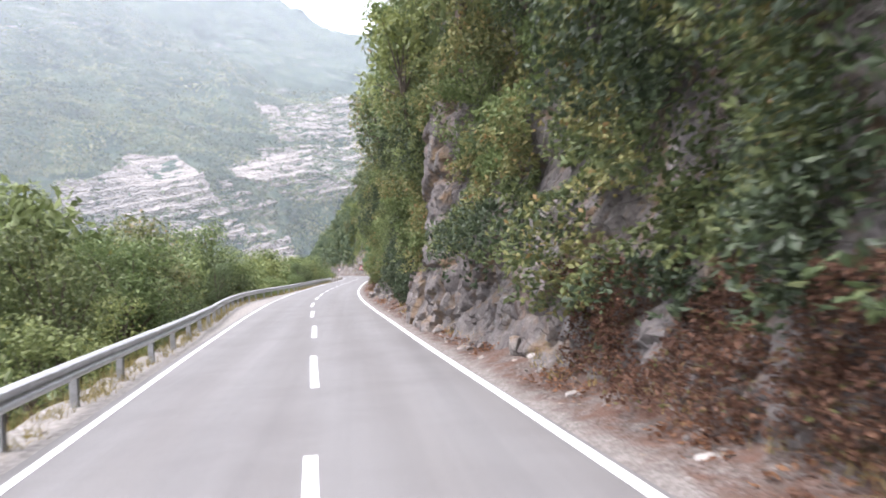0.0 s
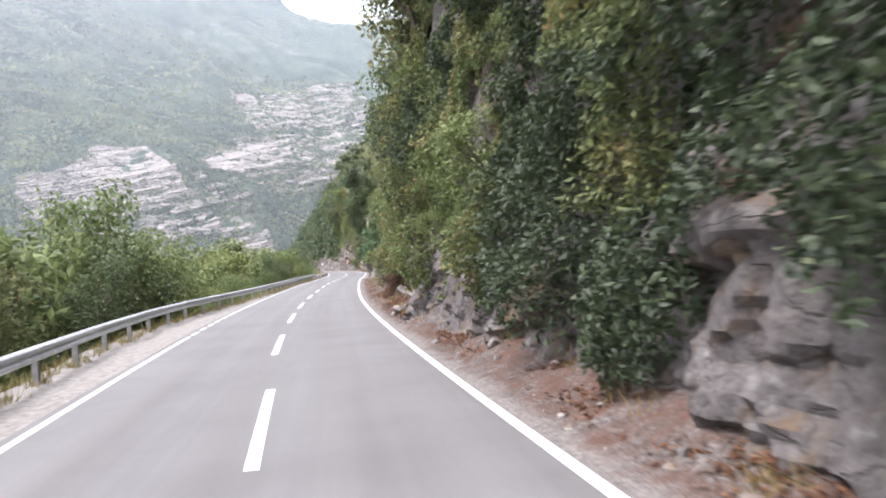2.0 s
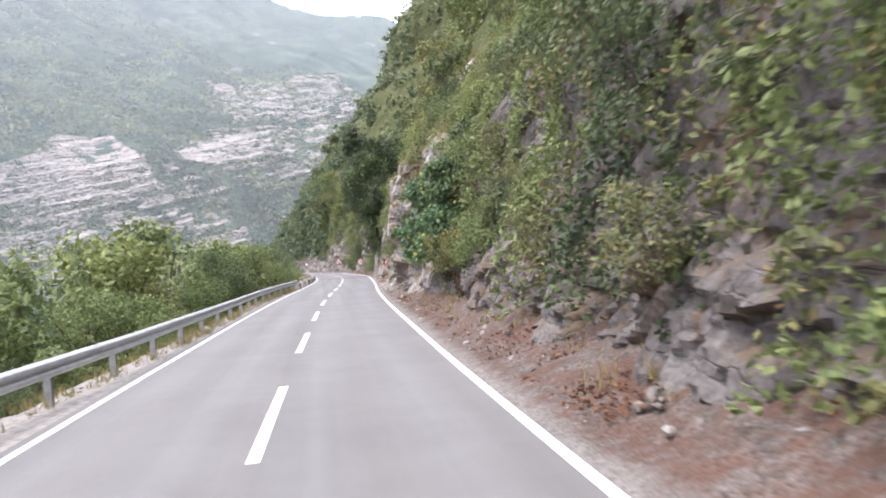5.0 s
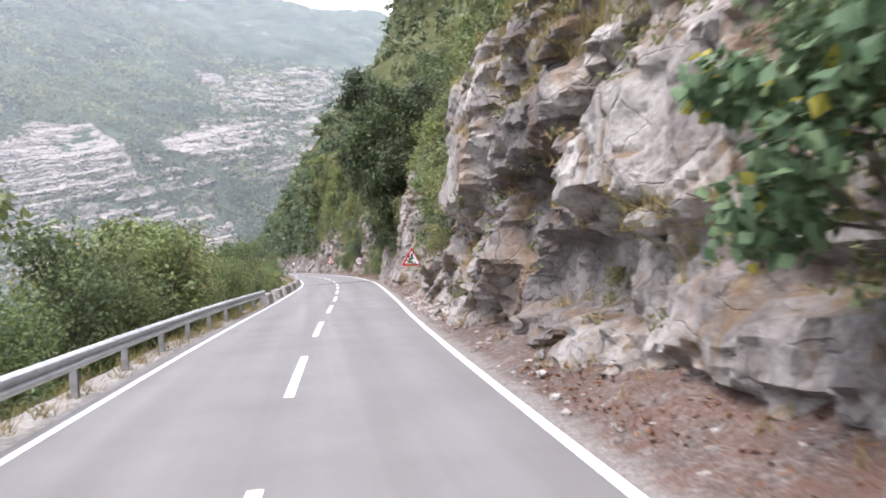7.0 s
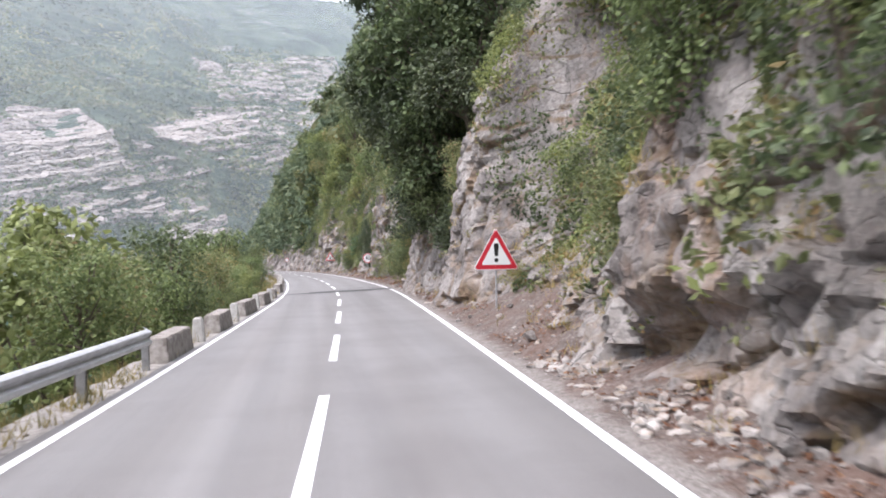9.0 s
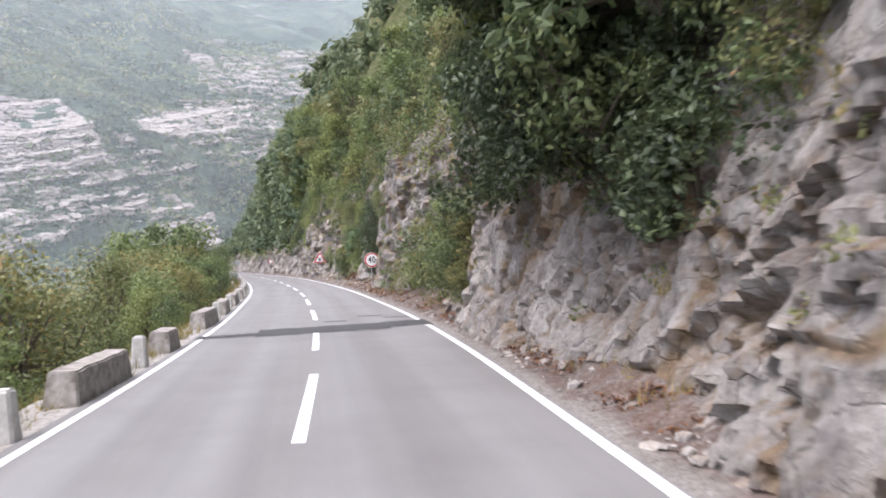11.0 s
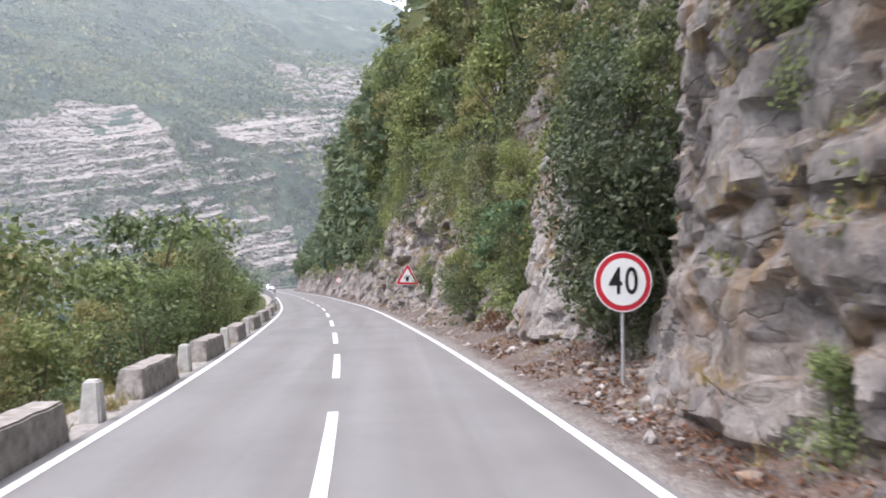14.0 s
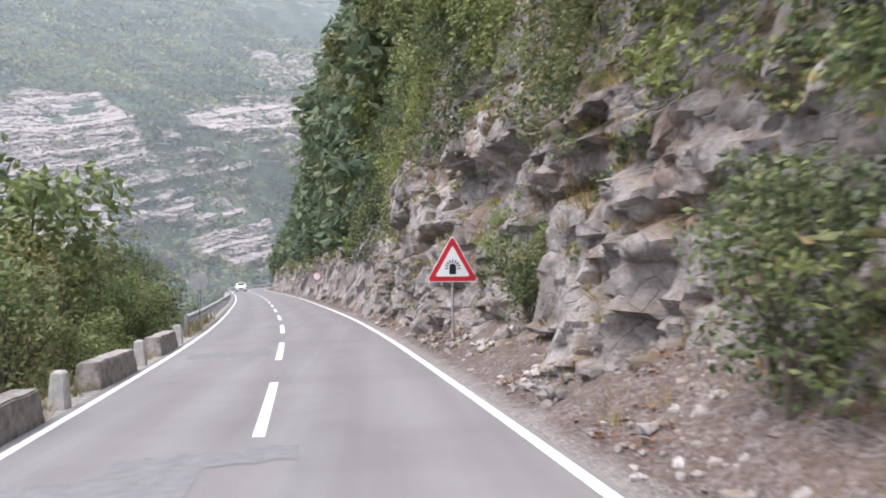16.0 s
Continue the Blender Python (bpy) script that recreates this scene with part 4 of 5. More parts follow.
def make_plant(name, seed, height, width, leaves, size, mat, label, category, lobes=9, bare=0.25, lift=0.35, flat=0.5, thin=0.5):
    """A tree or shrub of that height and width, standing at its foot."""
    rng = np.random.default_rng(seed)
    random.seed(seed)
    ob = new(name)
    tagged(ob, label, category)
    t = rng.random(lobes)
    ang = rng.random(lobes) * math.tau
    rad = np.sqrt(rng.random(lobes)) * width * 0.34
    c = np.stack([np.cos(ang) * rad, np.sin(ang) * rad, height * (lift + (1 - lift) * 0.82 * t)], 1)
    c[0] = (0, 0, height * 0.82)
    radii = width * rng.uniform(0.15, 0.27, lobes) * (1.15 - 0.4 * t)
    bm = bmesh.new()
    trunk = max(0.02, height * 0.016)
    mid = Vector((rng.normal() * 0.05 * height, rng.normal() * 0.05 * height, height * (lift + 0.1)))
    limb(bm, (0, 0, -0.5), mid, trunk * 1.5, trunk)
    for q in c[::2]:
        limb(bm, mid * rng.uniform(0.5, 1.0), q, trunk * 0.7, trunk * 0.22, 3)
    part("trunk", bm, BARK, ob)
    v, f = leaf_cloud(rng, c, radii, leaves, size, flat, thin)
    part("crown", fast_mesh("crown", v, f, mat), mat, ob)
    return ob


KINDS = {}


def kind(key, *args, **kw):
    ob = make_plant(*args, **kw)
    KINDS.setdefault(key, []).append([ob, False])


def plant(key, x, y, z, size, rng, lean=0.0, group=""):
    """Stands one of a kind at a place; the first standing uses the built one itself."""
    entry = KINDS[key][int(rng.integers(len(KINDS[key])))]
    m = pose(x, y, z, math.degrees(rng.normal() * 0.08), -lean + math.degrees(rng.normal() * 0.08), rng.random() * 360)
    if lean:
        m = pose(x, y, z) @ pose(0, 0, 0, 0, -lean, 0) @ pose(0, 0, 0, 0, 0, rng.random() * 360)
    if entry[1]:
        ob = copy_thing(entry[0], m)
    else:
        ob, entry[1] = entry[0], True
        ob.matrix_basis = m
    ob.scale = Vector((size, size, size * rng.uniform(0.85, 1.15)))
    if group:
        tagged(ob, group=group)
    return ob


for s in range(4):
    kind("fresh", "shrub", 10 + s, 2.6, 2.6, 1800, 0.06, LEAF_FRESH, "bushy broadleaf shrub with fresh green leaves", "shrub", lobes=12, lift=0.2)
for s in range(3):
    kind("dark", "shrub", 20 + s, 2.8, 2.6, 1800, 0.06, LEAF_DARK, "dense dark green shrub", "shrub", lobes=12, lift=0.2)
for s in range(4):
    kind("olive", "shrub", 30 + s, 2.4, 2.4, 1700, 0.058, LEAF_OLIVE, "olive green shrub turning yellow", "shrub", lobes=11, lift=0.2)
for s in range(3):
    kind("tree", "tree", 40 + s, 7.0, 5.4, 1600, 0.17, LEAF_FRESH, "broadleaf tree with a loose green crown", "tree", lobes=20, lift=0.35)
for s in range(3):
    kind("treedark", "tree", 50 + s, 7.5, 5.4, 1600, 0.17, LEAF_DARK, "dark green broadleaf tree", "tree", lobes=20, lift=0.3)
for s in range(2):
    kind("treeolive", "tree", 60 + s, 6.5, 5.0, 1600, 0.16, LEAF_OLIVE, "olive green tree with yellowing leaves", "tree", lobes=18, lift=0.3)
for s in range(3):
    kind("bank", "tree", 80 + s, 7.0, 5.6, 3900, 0.11, (LEAF_BANK, LEAF_BANK, LEAF_DARK)[s], "leafy green broadleaf tree rooted below the road", "tree", lobes=26, lift=0.3)
for s in range(2):
    kind("bankolive", "tree", 90 + s, 7.0, 5.6, 3400, 0.1, LEAF_OLIVE, "olive green tree rooted below the road", "tree", lobes=26, lift=0.3)
for s in range(2):
    kind("fig", "fig_bush", 100 + s, 2.6, 2.8, 1500, 0.095, LEAF_FIG, "fig bush with large blue-green leaves, a few yellow", "shrub", lobes=12, lift=0.2, thin=0.75)
for s in range(2):
    kind("overhang_tree", "tree", 110 + s, 7.5, 5.6, 4200, 0.14, LEAF_IVY_SHADE, "deep green evergreen tree overhanging the verge", "tree", lobes=22, lift=0.3)
for s in range(2):
    kind("ivyshrub", "shrub", 120 + s, 2.8, 2.6, 1700, 0.065, LEAF_IVY_SHADE, "deep green dense shrub at the cliff foot", "shrub", lobes=12, lift=0.2)
for s in range(2):
    kind("dry", "dry_bush", 70 + s, 1.2, 1.5, 1300, 0.045, LEAF_DEAD, "brown withered bush among dead leaves", "bush", lobes=7, lift=0.1)

rng = np.random.default_rng(5)


def pick(names, weights):
    w = np.array(weights, float)
    return names[int(rng.choice(len(names), p=w / w.sum()))]


def curtain(name, y0, y1, z1, count, size, part_of, mat, label, depth=1.0, ragged=1.1, drop=0.0):
    """Creepers and scrub over the rock: leaves filling lumps that swell out of the face."""
    y, z = rng.uniform(y0, y1, count), rng.uniform(0.3, z1, count)
    p = np.stack([0 * y, y, z], 1)
    edge = np.interp(y, GREEN_Y, GREEN_Z) - drop + ragged * fbm(p / 1.4 + 3, 3)
    tone = fbm(p / 2.6 + 40, 2) - 0.9 * np.exp(-(((y - 37.5) / 4.5) ** 2)) + 0.3 * np.exp(-(((y - 28) / 4) ** 2)) - 0.7 * np.exp(-(((y - 211.5) / 4) ** 2)) - 0.7 * np.exp(-(((y - 32.5) / 2.5) ** 2)) - 0.5 * np.exp(-(((y - 8) / 4) ** 2)) - 0.9 * np.exp(-(((y - 196) / 3) ** 2))
    gaps = fbm(p / 1.1 + 60, 3)
    ok = (z > edge) & (tone > part_of[0]) & (tone <= part_of[1]) & (gaps > np.interp(y, [90, 110], [-0.4, -0.6]))
    y, z, p = y[ok], z[ok], p[ok]
    lump = 0.25 + 1.15 * np.clip(fbm(p / 2.2 + 80, 3) + 0.3, 0, 1.2) + 0.3 * vnoise(p / 0.6)
    reach = lump * depth * np.interp(y, [15, 19, 24, 28, 31, 46, 52, 64, 74, 100, 110], [1, 0.6, 0.6, 0.75, 0.5, 0.6, 0.75, 1, 0.5, 0.5, 1]) * (1 - 0.75 * rng.random(len(y)) ** 1.5)
    c = np.stack([rock_x(y, z) + 0.15 - reach, y, z], 1)
    v, f = leaf_cloud(rng, c, np.full(len(c), 0.06), len(c), size, 0.7)
    tagged(new(name, fast_mesh(name, v, f, mat)), label, "creepers", kind="stuff")


TONES = {"ivy": "deep green ivy and", "dark": "dark green", "olive": "olive green", "fresh": "fresh green"}
for key, rang, mat in (("ivy", (-9, -0.6), LEAF_IVY_SHADE), ("dark", (-0.6, -0.18), LEAF_DARK), ("olive", (-0.18, 0.2), LEAF_OLIVE), ("fresh", (0.2, 9), LEAF_FRESH)):
    curtain(f"{key}_near_creepers", 6, 72, 8.5, 300000, 0.06, rang, mat, f"{TONES[key]} leafy creepers hanging low over the cliff", 1.4, 0.6)
    curtain(f"{key}_creepers", -5, 100, 16, 240000, 0.075, rang, mat, f"{TONES[key]} creepers and scrub hanging over the cliff", 1.25)
    curtain(f"{key}_cliff_scrub", 100, 250, 10, 290000, 0.072, rang, mat, f"{TONES[key]} scrub on the cliff ledges", 0.9)
    curtain(f"{key}_bend_scrub", 250, 440, 22, 50000, 0.2, rang, mat, f"{TONES[key]} scrub along the far bend", 1.0)

# the dark leaf colour here carries the shade below the trees
curtain("overhanging_creepers", 153, 165.5, 9.5, 100000, 0.075, (-9, 9), LEAF_IVY_SHADE, "creepers hanging under the trees over the verge, leaves darkened for shade", 1.25)

for y0, y1, z1, count, drop in ((4, 12.5, 1.8, 26000, 1.2), (57, 68, 1.5, 22000, 1.4), (88, 98, 1.3, 20000, 0.9), (198.5, 206, 0.9, 9000, 1.0)):
    curtain("dead_creepers", y0, y1, z1, count, 0.035, (-9, 9), LEAF_DEAD, "reddish brown dead creepers low on the bank", 0.8, 0.5, drop)

# shrubs growing out of the rock: stretches of road, heights, how many, how far they reach out
BANKS = [
    (4, 20.5, 2.2, 7, 24, 0.8), (28, 50, 2.4, 8, 40, 0.45), (50, 75, 2.6, 8, 34, 0.8), (75, 99, 1.6, 8, 34, 0.8), (93, 99, 1.2, 5, 9, 1.3),
    (121, 130, 3.0, 6.5, 16, 0.7), (131, 143, 1.2, 8, 18, 0.4), (147, 157, 2.6, 9, 16, 0.5), (158, 166, 5.5, 9, 14, 1.2),
    (168, 174, 0.6, 3.2, 12, 0.9), (174.5, 180, 1.0, 3.4, 10, 1.0), (177, 189, 3.5, 9, 7, 0.3), (193, 196.3, 1.0, 7, 15, 0.9), (200, 206, 3.0, 8, 10, 0.6), (203, 213, 1.2, 6, 22, 0.9),
    (221, 225, 1.2, 2.6, 4, 0.6), (220, 245, 6.5, 10, 14, 0.4),
]
for y0, y1, z0, z1, count, reach in BANKS:
    for _ in range(round(count * (0.4 if y0 < 70 else 0.75))):
        y, z = rng.uniform(y0, y1), rng.uniform(z0, z1)
        x = float(rock_x(y, z)) - reach * rng.uniform(0.3, 1.0) + 0.45
        key = pick(["fresh", "dark", "olive", "ivyshrub"], [1, 4, 1, 3] if y < 17 or 31 < y < 43 else [0, 1, 0, 4] if 192 < y < 197 else [4, 2, 3, 0] if y < 100 else [3, 2, 4, 0])
        plant(key, x, y, z - 0.7, rng.uniform(0.4, 0.85), rng, lean=rng.uniform(5, 40), group="shrubs on the cliff")

for key, y, u, size in (("dark", 184.0, 1.2, 0.42), ("olive", 183.3, 1.45, 0.4), ("fresh", 187.4, 1.35, 0.42), ("dark", 97.5, 2.0, 0.9), ("dry", 6.6, 1.5, 0.7), ("dry", 7.6, 1.4, 0.8), ("dry", 8.6, 1.7, 0.75), ("dry", 9.6, 1.6, 0.7), ("dry", 10.8, 1.5, 0.6), ("dry", 62.5, 1.5, 0.8), ("dry", 64.2, 1.3, 0.9), ("dry", 66, 1.6, 0.9), ("dry", 68, 1.5, 1.0), ("ivyshrub", 194.6, 2.1, 1.1), ("ivyshrub", 195.5, 2.2, 1.15), ("ivyshrub", 194.0, 2.4, 1.2), ("olive", 196.2, 2.2, 0.7), ("fresh", 203.5, 2.0, 0.8), ("olive", 208.0, 1.9, 0.9), ("ivyshrub", 210.5, 2.2, 0.9), ("dark", 213, 2.0, 0.9), ("dark", 169.4, 1.5, 0.95), ("dark", 170.6, 1.8, 1.25), ("dark", 171.8, 2.0, 1.3), ("olive", 173.2, 2.2, 1.1), ("olive", 168.4, 1.6, 0.6), ("dark", 212.4, 1.8, 0.9), ("dark", 222, 2.1, 0.9), ("olive", 141.5, 2.2, 0.5), ("olive", 175.6, 2.0, 1.1), ("dark", 177.0, 1.9, 1.2), ("olive", 178.4, 1.8, 1.0)):
    plant(key, float(right_line(y)) + u, y, float(verge_z(u)) - 0.15, size, rng, group="bushes at the cliff foot")

for key, y, z, reach, size in (("fig", 94.6, 2.4, 0.9, 0.7), ("fig", 96.0, 1.6, 1.1, 0.8), ("fig", 97.2, 2.9, 1.0, 0.85), ("fig", 98.4, 1.9, 1.1, 0.8), ("fig", 99.0, 3.6, 0.6, 0.7), ("fig", 95.4, 4.0, 0.8, 0.8), ("olive", 106.2, 0.7, -0.35, 0.42), ("olive", 105.9, 1.3, -0.4, 0.35), ("fig", 204.8, 2.9, 0.9, 0.6), ("fig", 206.2, 2.4, 0.9, 0.55), ("dark", 222.6, 1.5, 0.1, 0.6), ("dark", 222.0, 0.8, 0.4, 0.55), ("olive", 121.5, 2.2, 0.7, 0.6), ("olive", 123.0, 2.5, 0.7, 0.55), ("dark", 126.0, 2.6, 0.7, 0.3), ("ivyshrub", 195.4, 1.6, 1.0, 0.8), ("ivyshrub", 195.9, 2.8, 1.0, 0.9), ("ivyshrub", 196.6, 4.0, 1.0, 0.9), ("ivyshrub", 195.2, 4.4, 1.0, 0.9)):
    plant(key, float(rock_x(y, z)) - reach + 0.45, y, z - 0.5, size, rng, lean=rng.uniform(5, 25), group="shrubs on the cliff")

# trees on the hillside above the cliff
for y in np.arange(10, 290, 3.7):
    for row, z in enumerate((8.0, 10.8, 13.8, 17.5) if y > 100 else (8.5, 12.5)):
        zz = z + rng.uniform(-1.2, 1.6)
        yy = y + rng.uniform(-2, 2)
        x = float(rock_x(yy, zz)) + (rng.uniform(0.2, 1.4) if yy > 205 else rng.uniform(0.7, 1.9) if yy > 72 else rng.uniform(0.8, 2.0) if row else rng.uniform(-0.9, 0.4))
        if (98 < yy < 107 and row == 0):
            continue
        plant(pick(["tree", "treedark", "treeolive"], [3, 3, 2]), x, yy, zz - 1.2, rng.uniform(0.5, 0.9), rng, lean=rng.uniform(0, 10), group="trees above the cliff")

# a dark tree hanging over the verge, with added higher crowns that block the sky
for y, z, size in ((153.8, 4.2, 0.75), (155.4, 4.6, 0.7), (154.2, 6.5, 1.0), (156.2, 6.6, 0.9), (154.4, 8.6, 0.9), (156.0, 8.8, 0.9), (156.6, 3.0, 0.5), (154.6, 2.8, 0.45), (157.6, 5.6, 0.6), (159.5, 6.8, 0.6), (162.5, 7.4, 0.65), (155.0, 10.2, 0.9), (157.5, 10.0, 1.0), (160.5, 8.6, 0.7), (161.8, 9.4, 0.8), (153.6, 7.6, 0.85), (157.6, 7.2, 0.8), (159.0, 6.2, 0.7)):
    plant("overhang_tree" if y > 154.8 else "treedark", float(rock_x(y, z)) + 0.1, y, z, size, rng, lean=40, group="trees above the cliff")

# more trees, added to shade the rock and leaves beneath them
for y, z, size in ((152.4, 6.4, 0.7), (154.6, 5.8, 0.75), (156.4, 6.0, 0.75), (158.4, 6.4, 0.7)):
    plant("overhang_tree", float(rock_x(y, z)) - 0.8, y, z, size, rng, lean=30, group="trees above the cliff")

# trees and bushes below the open side of the road
for y, off, top in ((35, 4.0, 4.6), (40, 3.8, 4.7), (45, 4.4, 4.4), (64, 4.6, 5.0), (66, 3.6, 5.3), (67.8, 3.0, 4.6), (69.5, 4.0, 5.8), (71.4, 3.3, 5.0), (126, 3.4, 4.9)):
    x = float(rail_x(y)) - off
    foot = float(left_height(np.array(x), np.array(y)))
    plant("bank", x, y, foot, (top - foot) / 7.0, rng, group="trees below the road")
for y in np.arange(6, 250, 4.2):
    for row, off in enumerate((2.0, 5.2)):
        yy = y + rng.uniform(-1.2, 1.2)
        off2 = off + rng.uniform(-0.6, 1.0)
        x = float(rail_x(yy)) - off2
        ground_z = float(left_height(np.array(x), np.array(yy)))
        want = np.interp(yy, [0, 20, 50, 60, 68, 80, 100, 115, 125, 132, 140, 150, 160, 170, 185, 200, 215, 230, 260, 300], [4, 5, 5, 4.5, 3.2, 2.6, 3, 4, 5.0, 4.6, 4.3, 4.2, 4.2, 3.2, 3, 3.4, 4, 5, 6, 7]) * rng.uniform(0.5, 1.2)
        want -= (1.5, 0.0)[row]
        tall = max(1.0, want - ground_z)
        key = pick(["bank", "bankolive"], [5, 1] if yy < 155 else [1, 1])
        if row and key == "bank":
            key = pick(["tree", "treedark"], [3, 1])
        if tall < 3.4:
            key = pick(["fresh", "dark", "olive"], [3, 3, 1])
        plant(key, x - tall * 0.1, yy, ground_z, tall / (2.6 if tall < 3.4 else 7.0), rng, group="trees below the road")


def tufts(name, spots, rng, blades, size, mat, label, category):
    """Grass: blades leaning out of each spot, as one piece of growth."""
    n = len(spots) * blades
    base = np.repeat(spots, blades, 0) + rng.normal(size=(n, 3)) * (0.09, 0.09, 0)
    up = rng.normal(size=(n, 3)) * 0.45 + (0, 0, 1)
    up /= np.linalg.norm(up, axis=1, keepdims=True)
    side = np.cross(up, rng.normal(size=(n, 3)))
    side /= np.linalg.norm(side, axis=1, keepdims=True)
    h = size * rng.uniform(0.5, 1.3, n)[:, None]
    v = np.stack([base - side * 0.008, base + side * 0.008, base + up * h + side * 0.0], 1).reshape(-1, 3)
    return tagged(new(name, fast_mesh(name, v, np.arange(3 * n).reshape(-1, 3), mat)), label, category, kind="stuff")


def on_verge(n, lo, hi, y0=0, y1=250):
    y = rng.uniform(y0, y1, n)
    u = lo + (FOOT(y) + hi - lo) * rng.random(n)
    return np.stack([right_line(y) + u, y, verge_z(u)], 1)


def on_shoulder(n, y0=0, y1=250):
    y = rng.uniform(y0, y1, n)
    x = rail_x(y) + 0.15 - rng.random(n) ** 1.5 * 2.6
    x = np.minimum(x, left_line(y) - 0.3)
    return np.stack([x, y, left_height(x, y)], 1)


tufts("dry_grass", on_shoulder(2600), rng, 14, 0.28, GRASS, "dry yellow grass along the shoulder", "grass")
normals = np.empty(len(NEAR_ROCK) * 3, np.float32)
near_mesh.vertices.foreach_get("normal", normals)
flat = np.flatnonzero((np.abs(normals.reshape(-1, 3)[:, 2]) > 0.55) & (NEAR_ROCK[:, 1] > 97) & (NEAR_ROCK[:, 2] > 0.7))
spots = NEAR_ROCK[rng.choice(flat, 2600)]
tufts("ledge_grass", spots[fbm(spots / 1.5, 2) > 0.0], rng, 18, 0.32, GRASS, "dry grass on the ledges of the cliff", "grass")
spots = NEAR_ROCK[rng.choice(flat, 2600)]
spots = np.repeat(spots[fbm(spots / 1.2 + 20, 2) > 0.12], 22, 0)
v, f = leaf_cloud(rng, spots - (0.05, 0, -0.05), np.full(len(spots), 0.2), len(spots), 0.055, 0.5)
tagged(new("ledge_weeds", fast_mesh("ledge_weeds", v, f, LEAF_OLIVE)), "small green weeds in the cracks of the cliff", "weeds", kind="stuff")
band = NEAR_ROCK[(NEAR_ROCK[:, 1] > 97.5) & (NEAR_ROCK[:, 1] < 112) & ((NEAR_ROCK[:, 2] > 4.9) | ((NEAR_ROCK[:, 1] < 103.5) & (NEAR_ROCK[:, 2] > 1.75) & (NEAR_ROCK[:, 2] < 2.35)))]
band = band[rng.choice(len(band), 1500)]
tufts("slope_grass", band[fbm(band / 1.3 + 4, 2) > -0.2], rng, 16, 0.42, GRASS, "long dry grass on the slope over the rock", "grass")
tufts("verge_grass", on_verge(500, 0.9, 0.4), rng, 12, 0.25, GRASS, "dry grass tufts at the foot of the rock", "grass")

# fallen leaves and stones on the verge
n = 34000
p = on_verge(n, 0.6, 0.7)
p = np.concatenate([p, on_verge(26000, 0.8, 0.9, 5, 78), on_verge(16000, 0.7, 0.8, 146, 210)])
keep = fbm(p * (0.5, 0.5, 0.5) + 8, 2) > -0.15
p = p[keep]
v, f = leaf_cloud(rng, p + (0, 0, 0.03), np.full(len(p), 0.02), len(p), 0.045, 2.0)
tagged(new("fallen_leaves", fast_mesh("fallen_leaves", v, f, LEAF_DRY)), "brown fallen leaves on the verge", "leaves", kind="stuff")

ICO = bmesh.new()
bmesh.ops.create_icosphere(ICO, subdivisions=1, radius=1)
ICO_V = np.array([v.co[:] for v in ICO.verts])
ICO_F = np.array([[v.index for v in f.verts] for f in ICO.faces])
ICO.free()


def pebbles(spots, sizes, rng):
    k = len(spots)
    shape = ICO_V[None] * rng.uniform(0.65, 1.25, (k, len(ICO_V), 1)) * rng.uniform(0.6, 1.3, (k, 1, 3)) * (1, 1, 0.7)
    v = shape * sizes[:, None, None] + spots[:, None]
    return v.reshape(-1, 3), (ICO_F[None] + np.arange(k)[:, None, None] * len(ICO_V)).reshape(-1, 3)


p = np.concatenate([on_verge(3600, 0.4, 0.35), on_verge(2200, 0.6, 0.3, 190, 245), on_verge(900, 0.5, 0.3, 117, 132)])
p = p[((p[:, 1] > 96) & ((p[:, 1] < 195) | (p[:, 1] > 206))) | (rng.random(len(p)) < 0.4)]
v, f = pebbles(p, 0.02 + 0.11 * rng.random(len(p)) ** 3.5, rng)
tagged(new("rubble", fast_mesh("rubble", v, f, STONE)), "pale limestone rubble strewn over the verge", "stones", kind="stuff")
p = on_shoulder(1500)
v, f = pebbles(p, 0.018 + 0.06 * rng.random(len(p)) ** 4, rng)
tagged(new("shoulder_stones", fast_mesh("shoulder_stones", v, f, STONE)), "small stones on the gravel shoulder", "stones", kind="stuff")


def make_boulder(seed):
    bm = bmesh.new()
    bmesh.ops.create_icosphere(bm, subdivisions=3, radius=1)
    r = random.Random(seed)
    planes = [(Vector((r.gauss(0, 1), r.gauss(0, 1), r.gauss(0, 1))).normalized(), r.uniform(0.42, 0.75)) for _ in range(11)]
    for q in bm.verts:
        for n3, d in planes:
            over = q.co.dot(n3) - d
            if over > 0:
                q.co -= n3 * over
        q.co += q.co * 0.06 * noise.noise(q.co * 3 + Vector((seed, 0, 0)))
    me = bpy.data.meshes.new("boulder")
    bm.to_mesh(me)
    bm.free()
    me.materials.append(STONE)
    return me


BOULDERS = [make_boulder(s) for s in range(5)]
for k in range(110):
    y = rng.uniform(14, 240) if k < 84 else rng.uniform(164.5, 170)
    u = float(FOOT(y)) + rng.uniform(-0.75, 0.2)
    s = 0.08 + 0.26 * rng.random() ** 2.5
    if u < 0.55 + s:
        u = 0.6 + s
    ob = new("boulder", BOULDERS[k % 5])
    ob.matrix_basis = pose(float(right_line(y)) + u, y, float(verge_z(u)) + s * 0.35, *(rng.random(3) * 360))
    ob.scale = (s, s * rng.uniform(0.8, 1.3), s * rng.uniform(0.7, 1.0))
    tagged(ob, "pale broken limestone boulder on the verge", "boulder", "boulders at the cliff foot")

